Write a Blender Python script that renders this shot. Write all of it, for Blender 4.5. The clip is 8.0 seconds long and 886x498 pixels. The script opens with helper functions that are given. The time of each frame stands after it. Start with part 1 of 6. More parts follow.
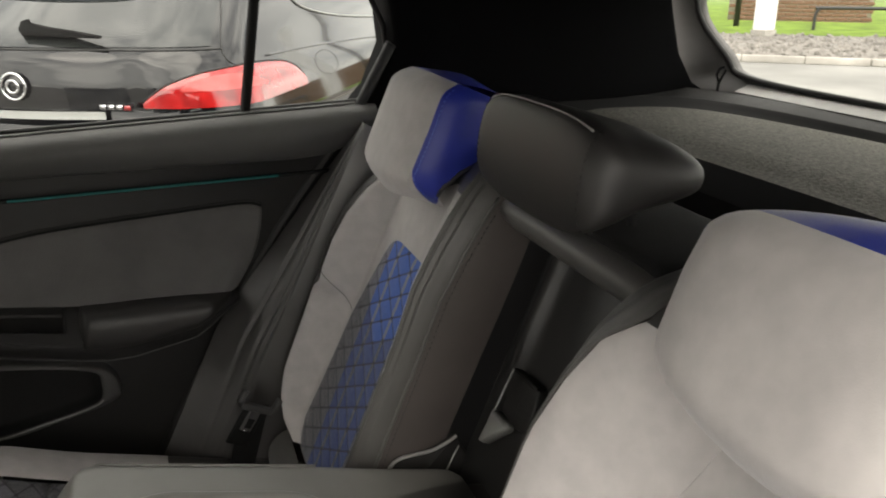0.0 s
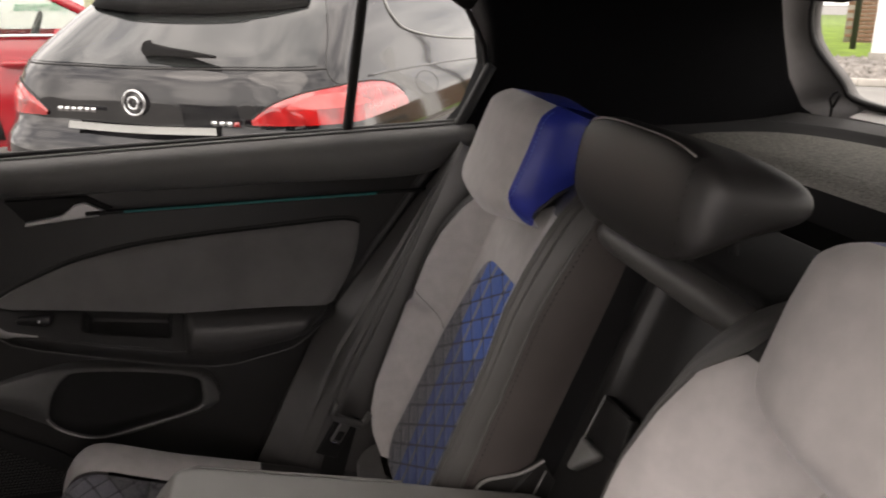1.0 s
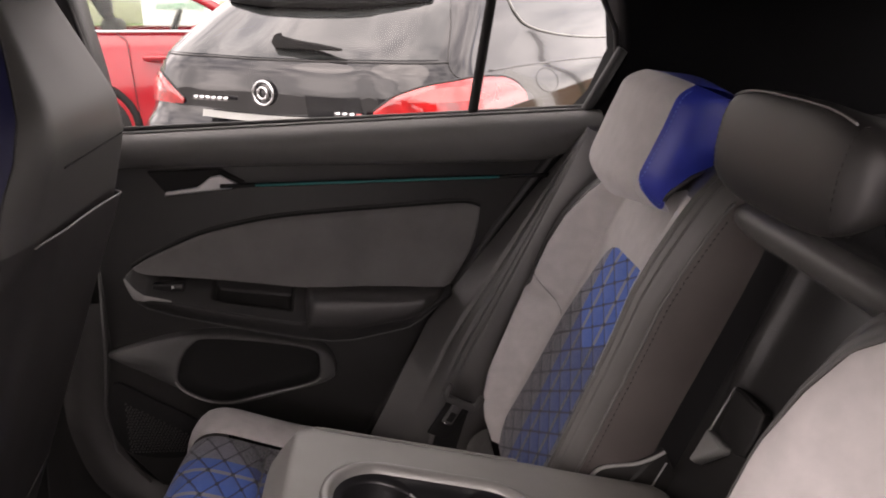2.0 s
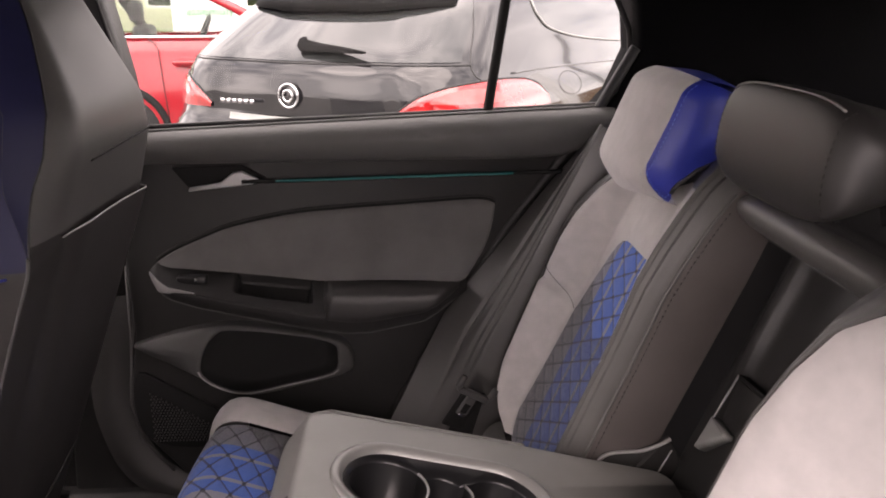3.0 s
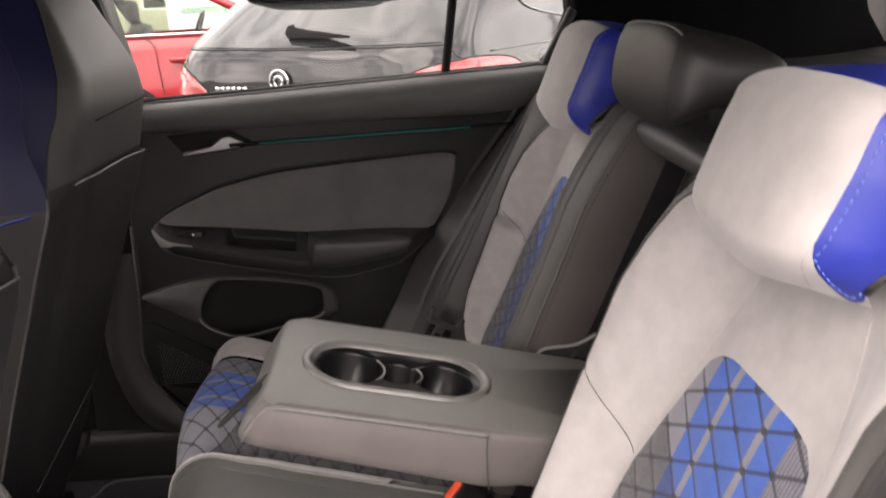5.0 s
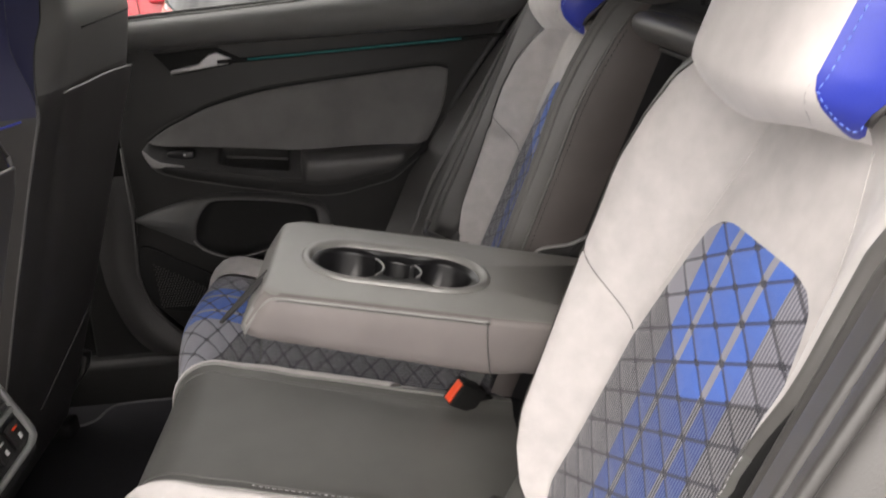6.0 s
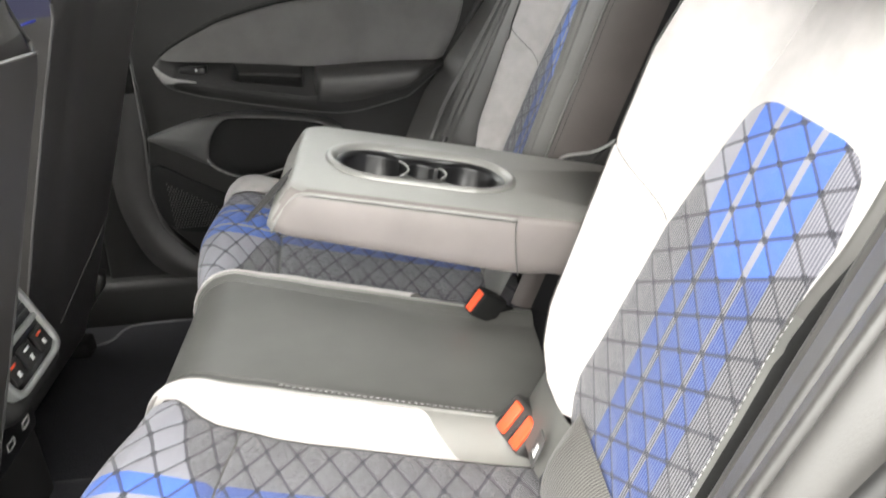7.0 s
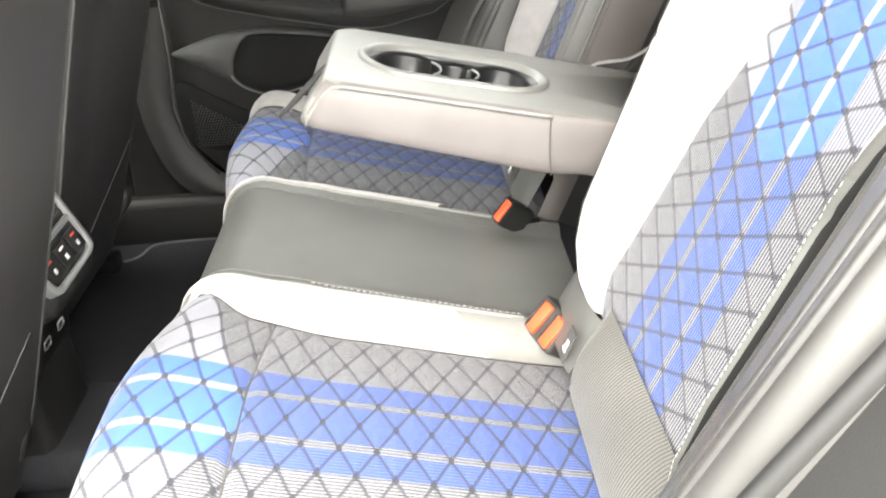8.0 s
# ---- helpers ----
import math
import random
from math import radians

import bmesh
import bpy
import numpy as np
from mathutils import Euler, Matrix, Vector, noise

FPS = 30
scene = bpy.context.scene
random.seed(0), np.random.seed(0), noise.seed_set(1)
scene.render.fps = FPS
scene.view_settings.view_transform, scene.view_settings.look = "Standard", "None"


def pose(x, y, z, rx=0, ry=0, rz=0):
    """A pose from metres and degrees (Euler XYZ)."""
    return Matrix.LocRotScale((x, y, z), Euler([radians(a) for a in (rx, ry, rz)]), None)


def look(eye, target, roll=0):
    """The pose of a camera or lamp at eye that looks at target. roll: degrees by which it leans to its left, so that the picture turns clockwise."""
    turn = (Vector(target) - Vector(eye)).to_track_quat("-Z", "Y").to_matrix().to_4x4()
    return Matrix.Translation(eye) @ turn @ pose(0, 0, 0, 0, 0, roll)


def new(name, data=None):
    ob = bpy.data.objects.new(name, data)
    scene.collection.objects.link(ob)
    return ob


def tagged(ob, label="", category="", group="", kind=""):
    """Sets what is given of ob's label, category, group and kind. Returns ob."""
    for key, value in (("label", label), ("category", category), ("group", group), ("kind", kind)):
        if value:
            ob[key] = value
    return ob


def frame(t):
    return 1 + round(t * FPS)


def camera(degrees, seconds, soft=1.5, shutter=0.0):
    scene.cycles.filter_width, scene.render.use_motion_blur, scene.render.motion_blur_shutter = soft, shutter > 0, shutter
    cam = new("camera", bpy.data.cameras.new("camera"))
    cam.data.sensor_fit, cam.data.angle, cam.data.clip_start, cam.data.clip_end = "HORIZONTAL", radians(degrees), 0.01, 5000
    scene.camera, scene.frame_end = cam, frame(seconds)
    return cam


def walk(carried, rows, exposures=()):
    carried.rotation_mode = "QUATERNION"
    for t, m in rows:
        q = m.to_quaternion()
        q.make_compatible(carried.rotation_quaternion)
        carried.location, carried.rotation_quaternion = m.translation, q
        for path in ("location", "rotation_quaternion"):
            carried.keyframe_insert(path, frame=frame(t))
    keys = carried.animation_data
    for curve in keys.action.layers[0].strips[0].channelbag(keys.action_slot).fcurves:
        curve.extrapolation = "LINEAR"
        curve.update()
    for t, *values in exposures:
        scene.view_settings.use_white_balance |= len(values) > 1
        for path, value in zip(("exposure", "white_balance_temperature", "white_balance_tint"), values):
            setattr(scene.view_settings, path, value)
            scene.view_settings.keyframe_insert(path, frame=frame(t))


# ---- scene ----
cam = camera(57.8, 8.0, soft=1.9, shutter=0.5)
PATH = [
    (0, (-0.128, -0.69, 1.362), (0.512, 1.091, 0.717), 0.4),
    (0.5, (-0.127, -0.689, 1.362), (0.423, 1.132, 0.744), 0.7),
    (1, (-0.129, -0.691, 1.363), (0.292, 1.17, 0.764), 0.2),
    (1.5, (-0.144, -0.686, 1.344), (0.139, 1.204, 0.753), 0.1),
    (2, (-0.149, -0.689, 1.328), (0.007, 1.214, 0.736), 0.4),
    (3.5, (-0.104, -0.768, 1.319), (-0.027, 1.149, 0.754), -0.3),
    (4, (-0.075, -0.832, 1.332), (-0.022, 1.09, 0.782), -1.0),
    (5.5, (-0.066, -0.942, 1.254), (0.024, 0.943, 0.592), -3.4),
    (6, (-0.08, -0.945, 1.227), (0.008, 0.916, 0.498), -3.8),
    (6.5, (-0.093, -0.947, 1.202), (-0.011, 0.891, 0.416), -3.9),
    (7, (-0.115, -0.955, 1.174), (-0.04, 0.853, 0.322), -3.9),
    (7.5, (-0.131, -0.966, 1.151), (-0.075, 0.808, 0.229), -4.1),
    (8, (-0.143, -0.981, 1.126), (-0.11, 0.769, 0.158), -3.8),
]
EXPOSURES = [(0.0, -0.1, 7300, 11), (1.0, -0.2, 7350, 20), (2.0, 0.2, 7350, 27), (3.5, 0.55, 7400, 29), (4.2, 0.4, 7400, 28), (5.5, 0.28, 7200, 18), (6.5, 0.97, 6950, 13), (7.0, 1.5, 6850, 9), (7.5, 1.88, 6850, 8), (8.0, 2.1, 6950, 8)]
walk(cam, [(t, look(eye, target, roll)) for t, eye, target, roll in PATH], EXPOSURES)

# ---- world and light: bright overcast day ----
world = bpy.data.worlds.new("overcast_sky")
scene.world = world
world.use_nodes = True
wt = world.node_tree
for n_ in list(wt.nodes):
    wt.nodes.remove(n_)
w_out = wt.nodes.new("ShaderNodeOutputWorld")
w_bg = wt.nodes.new("ShaderNodeBackground")
w_sky = wt.nodes.new("ShaderNodeTexSky")
w_sky.sky_type = "NISHITA"
w_sky.sun_disc = False
SUN_EL, SUN_AZ = radians(53), radians(165)
w_sky.sun_elevation, w_sky.sun_rotation = SUN_EL, SUN_AZ
w_tc = wt.nodes.new("ShaderNodeTexCoord")
w_map = wt.nodes.new("ShaderNodeMapping")
w_map.inputs["Scale"].default_value = (1.0, 1.0, 2.2)
w_noise = wt.nodes.new("ShaderNodeTexNoise")
w_noise.inputs["Scale"].default_value = 2.6
w_noise.inputs["Detail"].default_value = 7
w_noise.inputs["Roughness"].default_value = 0.58
w_ramp = wt.nodes.new("ShaderNodeValToRGB")
w_ramp.color_ramp.elements[0].position, w_ramp.color_ramp.elements[0].color = 0.33, (9.0, 9.4, 10.0, 1)
w_ramp.color_ramp.elements[1].position, w_ramp.color_ramp.elements[1].color = 0.66, (32.0, 32.0, 31.5, 1)
w_mix = wt.nodes.new("ShaderNodeMixRGB")
w_mix.inputs["Fac"].default_value = 0.85
wt.links.new(w_tc.outputs["Generated"], w_map.inputs["Vector"])
wt.links.new(w_map.outputs["Vector"], w_noise.inputs["Vector"])
wt.links.new(w_noise.outputs["Fac"], w_ramp.inputs["Fac"])
wt.links.new(w_sky.outputs["Color"], w_mix.inputs[1])
wt.links.new(w_ramp.outputs["Color"], w_mix.inputs[2])
# the cloud is brighter towards the veiled sun
w_dot = wt.nodes.new("ShaderNodeVectorMath")
w_dot.operation = "DOT_PRODUCT"
w_dot.inputs[1].default_value = (-math.sin(SUN_AZ) * math.cos(SUN_EL), math.cos(SUN_AZ) * math.cos(SUN_EL), math.sin(SUN_EL))
w_glow = wt.nodes.new("ShaderNodeMapRange")
w_glow.inputs["From Min"].default_value, w_glow.inputs["From Max"].default_value = -0.5, 1.0
w_glow.inputs["To Min"].default_value, w_glow.inputs["To Max"].default_value = 0.85, 1.5
w_mul = wt.nodes.new("ShaderNodeMixRGB")
w_mul.blend_type = "MULTIPLY"
w_mul.inputs["Fac"].default_value = 1.0
wt.links.new(w_tc.outputs["Generated"], w_dot.inputs[0])
wt.links.new(w_dot.outputs["Value"], w_glow.inputs["Value"])
wt.links.new(w_mix.outputs["Color"], w_mul.inputs[1])
wt.links.new(w_glow.outputs["Result"], w_mul.inputs[2])
wt.links.new(w_mul.outputs["Color"], w_bg.inputs["Color"])
wt.links.new(w_bg.outputs["Background"], w_out.inputs["Surface"])
w_bg.inputs["Strength"].default_value = 0.15

sun = new("sun", bpy.data.lights.new("sun", "SUN"))
sun.data.energy, sun.data.angle, sun.data.color = 2.7, radians(60), (1.0, 0.97, 0.92)
sun.matrix_world = look((-4 * math.sin(SUN_AZ), 4 * math.cos(SUN_AZ), 4 * math.tan(SUN_EL)), (0, 0, 0))


# ---- materials ----
def material(name, colour, rough=0.5, metal=0.0, grain=0.0, grain_size=400.0, mottle=0.12, mottle_size=14.0, coat=0.0, sheen=0.0, spec=0.5, coat_rough=0.04):
    """Plain surface with a large-scale mottle and a fine relief."""
    m = bpy.data.materials.new(name)
    m.use_nodes = True
    nt = m.node_tree
    bsdf = nt.nodes["Principled BSDF"]
    tc = nt.nodes.new("ShaderNodeTexCoord")
    n1 = nt.nodes.new("ShaderNodeTexNoise")
    n1.inputs["Scale"].default_value, n1.inputs["Detail"].default_value = mottle_size, 5
    ramp = nt.nodes.new("ShaderNodeValToRGB")
    lo = [max(0.0, c * (1 - mottle)) for c in colour]
    hi = [min(1.0, c * (1 + mottle)) for c in colour]
    ramp.color_ramp.elements[0].position, ramp.color_ramp.elements[0].color = 0.3, (*lo, 1)
    ramp.color_ramp.elements[1].position, ramp.color_ramp.elements[1].color = 0.7, (*hi, 1)
    nt.links.new(tc.outputs["Object"], n1.inputs["Vector"])
    nt.links.new(n1.outputs["Fac"], ramp.inputs["Fac"])
    nt.links.new(ramp.outputs["Color"], bsdf.inputs["Base Color"])
    mr = nt.nodes.new("ShaderNodeMapRange")
    mr.inputs["To Min"].default_value, mr.inputs["To Max"].default_value = max(0.02, rough * 0.85), min(1.0, rough * 1.15)
    nt.links.new(n1.outputs["Fac"], mr.inputs["Value"])
    nt.links.new(mr.outputs["Result"], bsdf.inputs["Roughness"])
    bsdf.inputs["Metallic"].default_value = metal
    bsdf.inputs["Coat Weight"].default_value = coat
    bsdf.inputs["Coat Roughness"].default_value = coat_rough
    bsdf.inputs["Sheen Weight"].default_value = sheen
    bsdf.inputs["Sheen Roughness"].default_value = 0.4
    bsdf.inputs["Specular IOR Level"].default_value = spec
    if grain:
        n2 = nt.nodes.new("ShaderNodeTexNoise")
        n2.inputs["Scale"].default_value, n2.inputs["Detail"].default_value = grain_size, 3
        bump = nt.nodes.new("ShaderNodeBump")
        bump.inputs["Strength"].default_value, bump.inputs["Distance"].default_value = grain, 0.002
        nt.links.new(tc.outputs["Object"], n2.inputs["Vector"])
        nt.links.new(n2.outputs["Fac"], bump.inputs["Height"])
        nt.links.new(bump.outputs["Normal"], bsdf.inputs["Normal"])
    return m


class Nodes:
    """Small arithmetic on material nodes."""

    def __init__(self, tree):
        self.t = tree

    def op(self, kind, a, b=None, c=None):
        n = self.t.nodes.new("ShaderNodeMath")
        n.operation = kind
        for i, v in enumerate((a, b, c)):
            if v is None:
                continue
            if isinstance(v, (int, float)):
                n.inputs[i].default_value = v
            else:
                self.t.links.new(v, n.inputs[i])
        return n.outputs[0]

    def mix(self, f, a, b):
        n = self.t.nodes.new("ShaderNodeMixRGB")
        for i, v in enumerate((f, a, b)):
            if isinstance(v, (int, float)):
                n.inputs[i].default_value = v
            elif isinstance(v, tuple):
                n.inputs[i].default_value = (*v, 1)
            else:
                self.t.links.new(v, n.inputs[i])
        return n.outputs[0]


def check_fabric(name):
    """Quilted woven check: UV in metres, u across the seat from its middle, v along it."""
    m = bpy.data.materials.new(name)
    m.use_nodes = True
    nt = m.node_tree
    k = Nodes(nt)
    bsdf = nt.nodes["Principled BSDF"]
    uv = nt.nodes.new("ShaderNodeUVMap")
    sep = nt.nodes.new("ShaderNodeSeparateXYZ")
    nt.links.new(uv.outputs["UV"], sep.inputs[0])
    u, v = sep.outputs[0], sep.outputs[1]
    HU, HV = 0.033, 0.01825
    a = k.op("ADD", k.op("DIVIDE", u, 2 * HU), k.op("DIVIDE", k.op("ADD", v, 0.002), 2 * HV))
    b = k.op("SUBTRACT", k.op("DIVIDE", u, 2 * HU), k.op("DIVIDE", k.op("ADD", v, 0.002), 2 * HV))
    da = k.op("ABSOLUTE", k.op("SUBTRACT", k.op("FRACT", k.op("ADD", a, 20.5)), 0.5))
    db = k.op("ABSOLUTE", k.op("SUBTRACT", k.op("FRACT", k.op("ADD", b, 20.5)), 0.5))
    near = k.op("MINIMUM", da, db)
    line = k.op("MULTIPLY", k.op("LESS_THAN", near, 0.050), 0.72)
    node = k.op("MULTIPLY", k.op("LESS_THAN", k.op("MAXIMUM", da, db), 0.095), 0.95)
    line = k.op("MAXIMUM", line, node)
    # diamond rows from the middle outwards decide how blue the weave is
    cu = k.op("ABSOLUTE", u)
    grey_stripe = k.op("LESS_THAN", k.op("ABSOLUTE", k.op("SUBTRACT", cu, 0.0315)), 0.0046)
    weave = k.op("LESS_THAN", k.op("FRACT", k.op("MULTIPLY", u, 262.0)), 0.46)
    # plain-woven wedge of diamonds at the head of the panel, ribbed weave in the rest
    wedge = k.op("GREATER_THAN", k.op("ADD", v, 0.148), k.op("MULTIPLY", cu, HV / HU))
    blue_band = k.op("MULTIPLY", k.op("LESS_THAN", cu, 0.066), k.op("SUBTRACT", 1.0, grey_stripe))
    rib_grey = k.mix(weave, (0.036, 0.036, 0.044), (0.225, 0.225, 0.24))
    rib_blue = k.mix(weave, (0.022, 0.046, 0.20), (0.078, 0.122, 0.275))
    outer = k.op("MULTIPLY", k.op("GREATER_THAN", u, 0.066), k.op("SUBTRACT", 1.0, weave))
    flat = k.mix(blue_band, k.mix(outer, (0.25, 0.252, 0.29), (0.125, 0.125, 0.15)), (0.05, 0.135, 0.49))
    ribbed = k.mix(blue_band, rib_grey, rib_blue)
    col = k.mix(wedge, ribbed, flat)
    fine = nt.nodes.new("ShaderNodeTexNoise")
    fine.inputs["Scale"].default_value, fine.inputs["Detail"].default_value = 260, 3
    col = k.mix(k.op("MULTIPLY", fine.outputs["Fac"], 0.22), col, (0.02, 0.02, 0.03))
    col = k.mix(line, col, (0.016, 0.017, 0.026))
    nt.links.new(col, bsdf.inputs["Base Color"])
    bsdf.inputs["Roughness"].default_value = 0.85
    bsdf.inputs["Sheen Weight"].default_value = 0.16
    pad = k.op("MINIMUM", k.op("MULTIPLY", near, 3.0), 1.0)
    height = k.op("ADD", k.op("POWER", pad, 0.6), k.op("MULTIPLY", weave, 0.06))
    bump = nt.nodes.new("ShaderNodeBump")
    bump.inputs["Strength"].default_value, bump.inputs["Distance"].default_value = 0.5, 0.004
    nt.links.new(height, bump.inputs["Height"])
    nt.links.new(bump.outputs["Normal"], bsdf.inputs["Normal"])
    return m


def glass(name, tint=(0.92, 0.95, 0.94), clear=0.93):
    """Thin pane: mostly clear, with a real reflection."""
    m = bpy.data.materials.new(name)
    m.use_nodes = True
    nt = m.node_tree
    nt.nodes.remove(nt.nodes["Principled BSDF"])
    out = nt.nodes["Material Output"]
    tr = nt.nodes.new("ShaderNodeBsdfTransparent")
    tr.inputs["Color"].default_value = (*[c * clear for c in tint], 1)
    gl = nt.nodes.new("ShaderNodeBsdfGlossy")
    gl.inputs["Roughness"].default_value = 0.02
    lw = nt.nodes.new("ShaderNodeLayerWeight")
    lw.inputs["Blend"].default_value = 0.5
    k = Nodes(nt)
    sheen_f = k.op("ADD", k.op("MULTIPLY", k.op("POWER", lw.outputs["Facing"], 5.0), 0.9), 0.02)
    mx = nt.nodes.new("ShaderNodeMixShader")
    nt.links.new(sheen_f, mx.inputs["Fac"])
    nt.links.new(tr.outputs["BSDF"], mx.inputs[1])
    nt.links.new(gl.outputs["BSDF"], mx.inputs[2])
    nt.links.new(mx.outputs["Shader"], out.inputs["Surface"])
    return m


def glowing(name, colour, strength):
    m = bpy.data.materials.new(name)
    m.use_nodes = True
    b = m.node_tree.nodes["Principled BSDF"]
    b.inputs["Base Color"].default_value = (*colour, 1)
    b.inputs["Emission Color"].default_value = (*colour, 1)
    b.inputs["Emission Strength"].default_value = strength
    return m


SUEDE = material("grey_suede", (0.452, 0.434, 0.425), 0.95, grain=0.12, grain_size=1100, mottle=0.075, mottle_size=42, sheen=0.35, spec=0.2)
CHECK = check_fabric("blue_grey_check")
LEATHER = material("black_leather", (0.024, 0.0228, 0.022), 0.47, grain=0.12, grain_size=900, mottle=0.15)
GREY_LEATHER = material("dark_grey_leather", (0.094, 0.0945, 0.089), 0.45, grain=0.12, grain_size=900, mottle=0.1)
BLUE_LEATHER = material("blue_leather", (0.019, 0.033, 0.28), 0.42, grain=0.12, grain_size=900, mottle=0.1)
# darkened copy of the blue leather; the front seats' shade is in its colour
BLUE_LEATHER_SHADED = material("blue_leather_shaded", (0.009, 0.010, 0.045), 0.48, grain=0.12, grain_size=900, mottle=0.12)
RIM_PLASTIC = material("cup_rim_plastic", (0.21, 0.208, 0.20), 0.33, metal=0.2, mottle=0.06)
DOOR_PLASTIC = material("black_door_plastic", (0.0175, 0.0172, 0.0168), 0.5, grain=0.4, grain_size=600, mottle=0.12, spec=0.35)
RAIL_PLASTIC = material("soft_black_rail", (0.078, 0.077, 0.074), 0.5, grain=0.4, grain_size=600, mottle=0.1)
BELT_PLASTIC = material("soft_grey_plastic", (0.06, 0.06, 0.059), 0.55, grain=0.4, grain_size=600, mottle=0.1)
RECESS_PLASTIC = material("recess_black_plastic", (0.016, 0.016, 0.0158), 0.33, grain=0.15, grain_size=500, mottle=0.2, mottle_size=9)
DOOR_FABRIC = material("dark_grey_fabric", (0.106, 0.103, 0.101), 0.9, grain=0.5, grain_size=500, mottle=0.15, sheen=0.2)
GLOSS_BLACK = material("gloss_black", (0.010, 0.010, 0.011), 0.32, mottle=0.1)
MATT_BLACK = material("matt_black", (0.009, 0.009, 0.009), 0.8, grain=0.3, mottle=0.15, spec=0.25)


def ribbed(name, light, dark, pitch):
    """Corded cloth: light cords and dark gaps put into the colour, running up the flap."""
    m = material(name, light, 0.85, grain=0.4, grain_size=700, mottle=0.12, sheen=0.15)
    nt = m.node_tree
    k = Nodes(nt)
    bsdf = nt.nodes["Principled BSDF"]
    tc = nt.nodes.new("ShaderNodeTexCoord")
    sep = nt.nodes.new("ShaderNodeSeparateXYZ")
    nt.links.new(tc.outputs["Object"], sep.inputs[0])
    run = k.op("ADD", k.op("MULTIPLY", sep.outputs[1], 2 * math.pi / pitch), k.op("MULTIPLY", sep.outputs[2], -90.0))
    wave = k.op("MULTIPLY_ADD", k.op("SINE", run), 0.5, 0.5)
    base = bsdf.inputs["Base Color"].links[0].from_socket
    nt.links.new(k.mix(k.op("POWER", wave, 1.6), base, dark), bsdf.inputs["Base Color"])
    return m


RIB_FABRIC = ribbed("ribbed_grey_fabric", (0.135, 0.13, 0.122), (0.03, 0.03, 0.029), 0.0042)
SIDE_LEATHER = material("side_cushion_leather", (0.047, 0.0455, 0.044), 0.32, spec=0.65, grain=0.12, grain_size=900, mottle=0.1)
# pale colour for door edges painted as lit, and for the real seat trim
PALE_TRIM_LIT_EDGE = material("pale_trim_and_lit_edge", (0.27, 0.265, 0.26), 0.45, grain=0.3, grain_size=600, mottle=0.08)
CHROME = material("satin_chrome", (0.62, 0.62, 0.63), 0.25, metal=1.0, mottle=0.04)
SILVER = material("satin_grey_plastic", (0.27, 0.275, 0.265), 0.4, metal=0.3, mottle=0.05)
CARPET = material("black_carpet", (0.011, 0.011, 0.0145), 1.0, grain=1.0, grain_size=300, mottle=0.3, mottle_size=60)
HEADLINER = material("black_headliner", (0.004, 0.004, 0.0045), 0.95, grain=0.3, grain_size=400, mottle=0.2, spec=0.06)
SHELF_FELT = material("grey_shelf_felt", (0.17, 0.163, 0.142), 0.95, grain=1.0, grain_size=260, mottle=0.5, mottle_size=190)
GATE_TRIM = material("grey_gate_trim", (0.12, 0.118, 0.114), 0.5, grain=0.3, grain_size=600, mottle=0.1)
GATE_DARK = material("dark_rim_plastic", (0.022, 0.0215, 0.021), 0.55, grain=0.3, grain_size=600, mottle=0.12)
SILL_SHEEN = material("sill_sheen", (0.42, 0.415, 0.40), 0.45, grain=0.3, grain_size=600, mottle=0.1)
PILLAR_PLASTIC = material("dark_pillar_plastic", (0.034, 0.033, 0.032), 0.5, grain=0.3, grain_size=600, mottle=0.1)
SEAT_BACK = material("front_seat_leather", (0.037, 0.035, 0.034), 0.45, grain=0.12, grain_size=900, mottle=0.12)
ARM_SIDE = material("armrest_taupe_vinyl", (0.145, 0.131, 0.125), 0.5, grain=0.15, grain_size=800, mottle=0.1)
# paler copy of the bench leather; the armrest's stronger light is in its colour
PALE_LIT_LEATHER = material("pale_lit_leather", (0.21, 0.208, 0.198), 0.40, spec=0.6, grain=0.12, grain_size=900, mottle=0.1)
EDGE_LEATHER = material("folded_grey_leather", (0.075, 0.073, 0.07), 0.45, grain=0.12, grain_size=900, mottle=0.1)
RUBBER = material("black_rubber", (0.012, 0.012, 0.012), 0.6, mottle=0.1)
THREAD = material("white_thread", (0.55, 0.55, 0.56), 0.7, mottle=0.1)
BLUE_THREAD = material("light_blue_thread", (0.13, 0.22, 0.66), 0.6, mottle=0.1)
BINDING = material("grey_edge_binding", (0.10, 0.10, 0.105), 0.8, grain=0.8, grain_size=900, mottle=0.15)
WEBBING = material("black_webbing", (0.03, 0.03, 0.03), 0.7, grain=0.8, grain_size=900, mottle=0.15)
RED_PLASTIC = material("red_press_button", (0.79, 0.078, 0.022), 0.4, mottle=0.06)
TEAL_LIGHT = glowing("teal_strip_light", (0.0, 0.09, 0.09), 0.06)
FLANK = material("brown_black_leather", (0.072, 0.062, 0.059), 0.5, grain=0.12, grain_size=900, mottle=0.12)
GLASS = glass("clear_glass")
TINTED_GLASS = glass("green_tinted_glass", (0.66, 0.76, 0.70))
BLACK_PAINT = material("black_car_paint", (0.006, 0.006, 0.007), 0.06, mottle=0.05, coat=0.35, coat_rough=0.02, spec=0.42)
RED_PAINT = material("red_car_paint", (0.27, 0.004, 0.010), 0.2, mottle=0.06, coat=0.4)
SPOILER_BLACK = material("satin_black_spoiler", (0.004, 0.004, 0.004), 0.7, mottle=0.1, spec=0.04)
HANDLE_METAL = material("satin_handle_metal", (0.5, 0.5, 0.5), 0.42, metal=0.55, mottle=0.04)
LIGHT_RED = material("red_lamp_lens", (0.30, 0.010, 0.010), 0.1, mottle=0.45, mottle_size=16, coat=1.0)
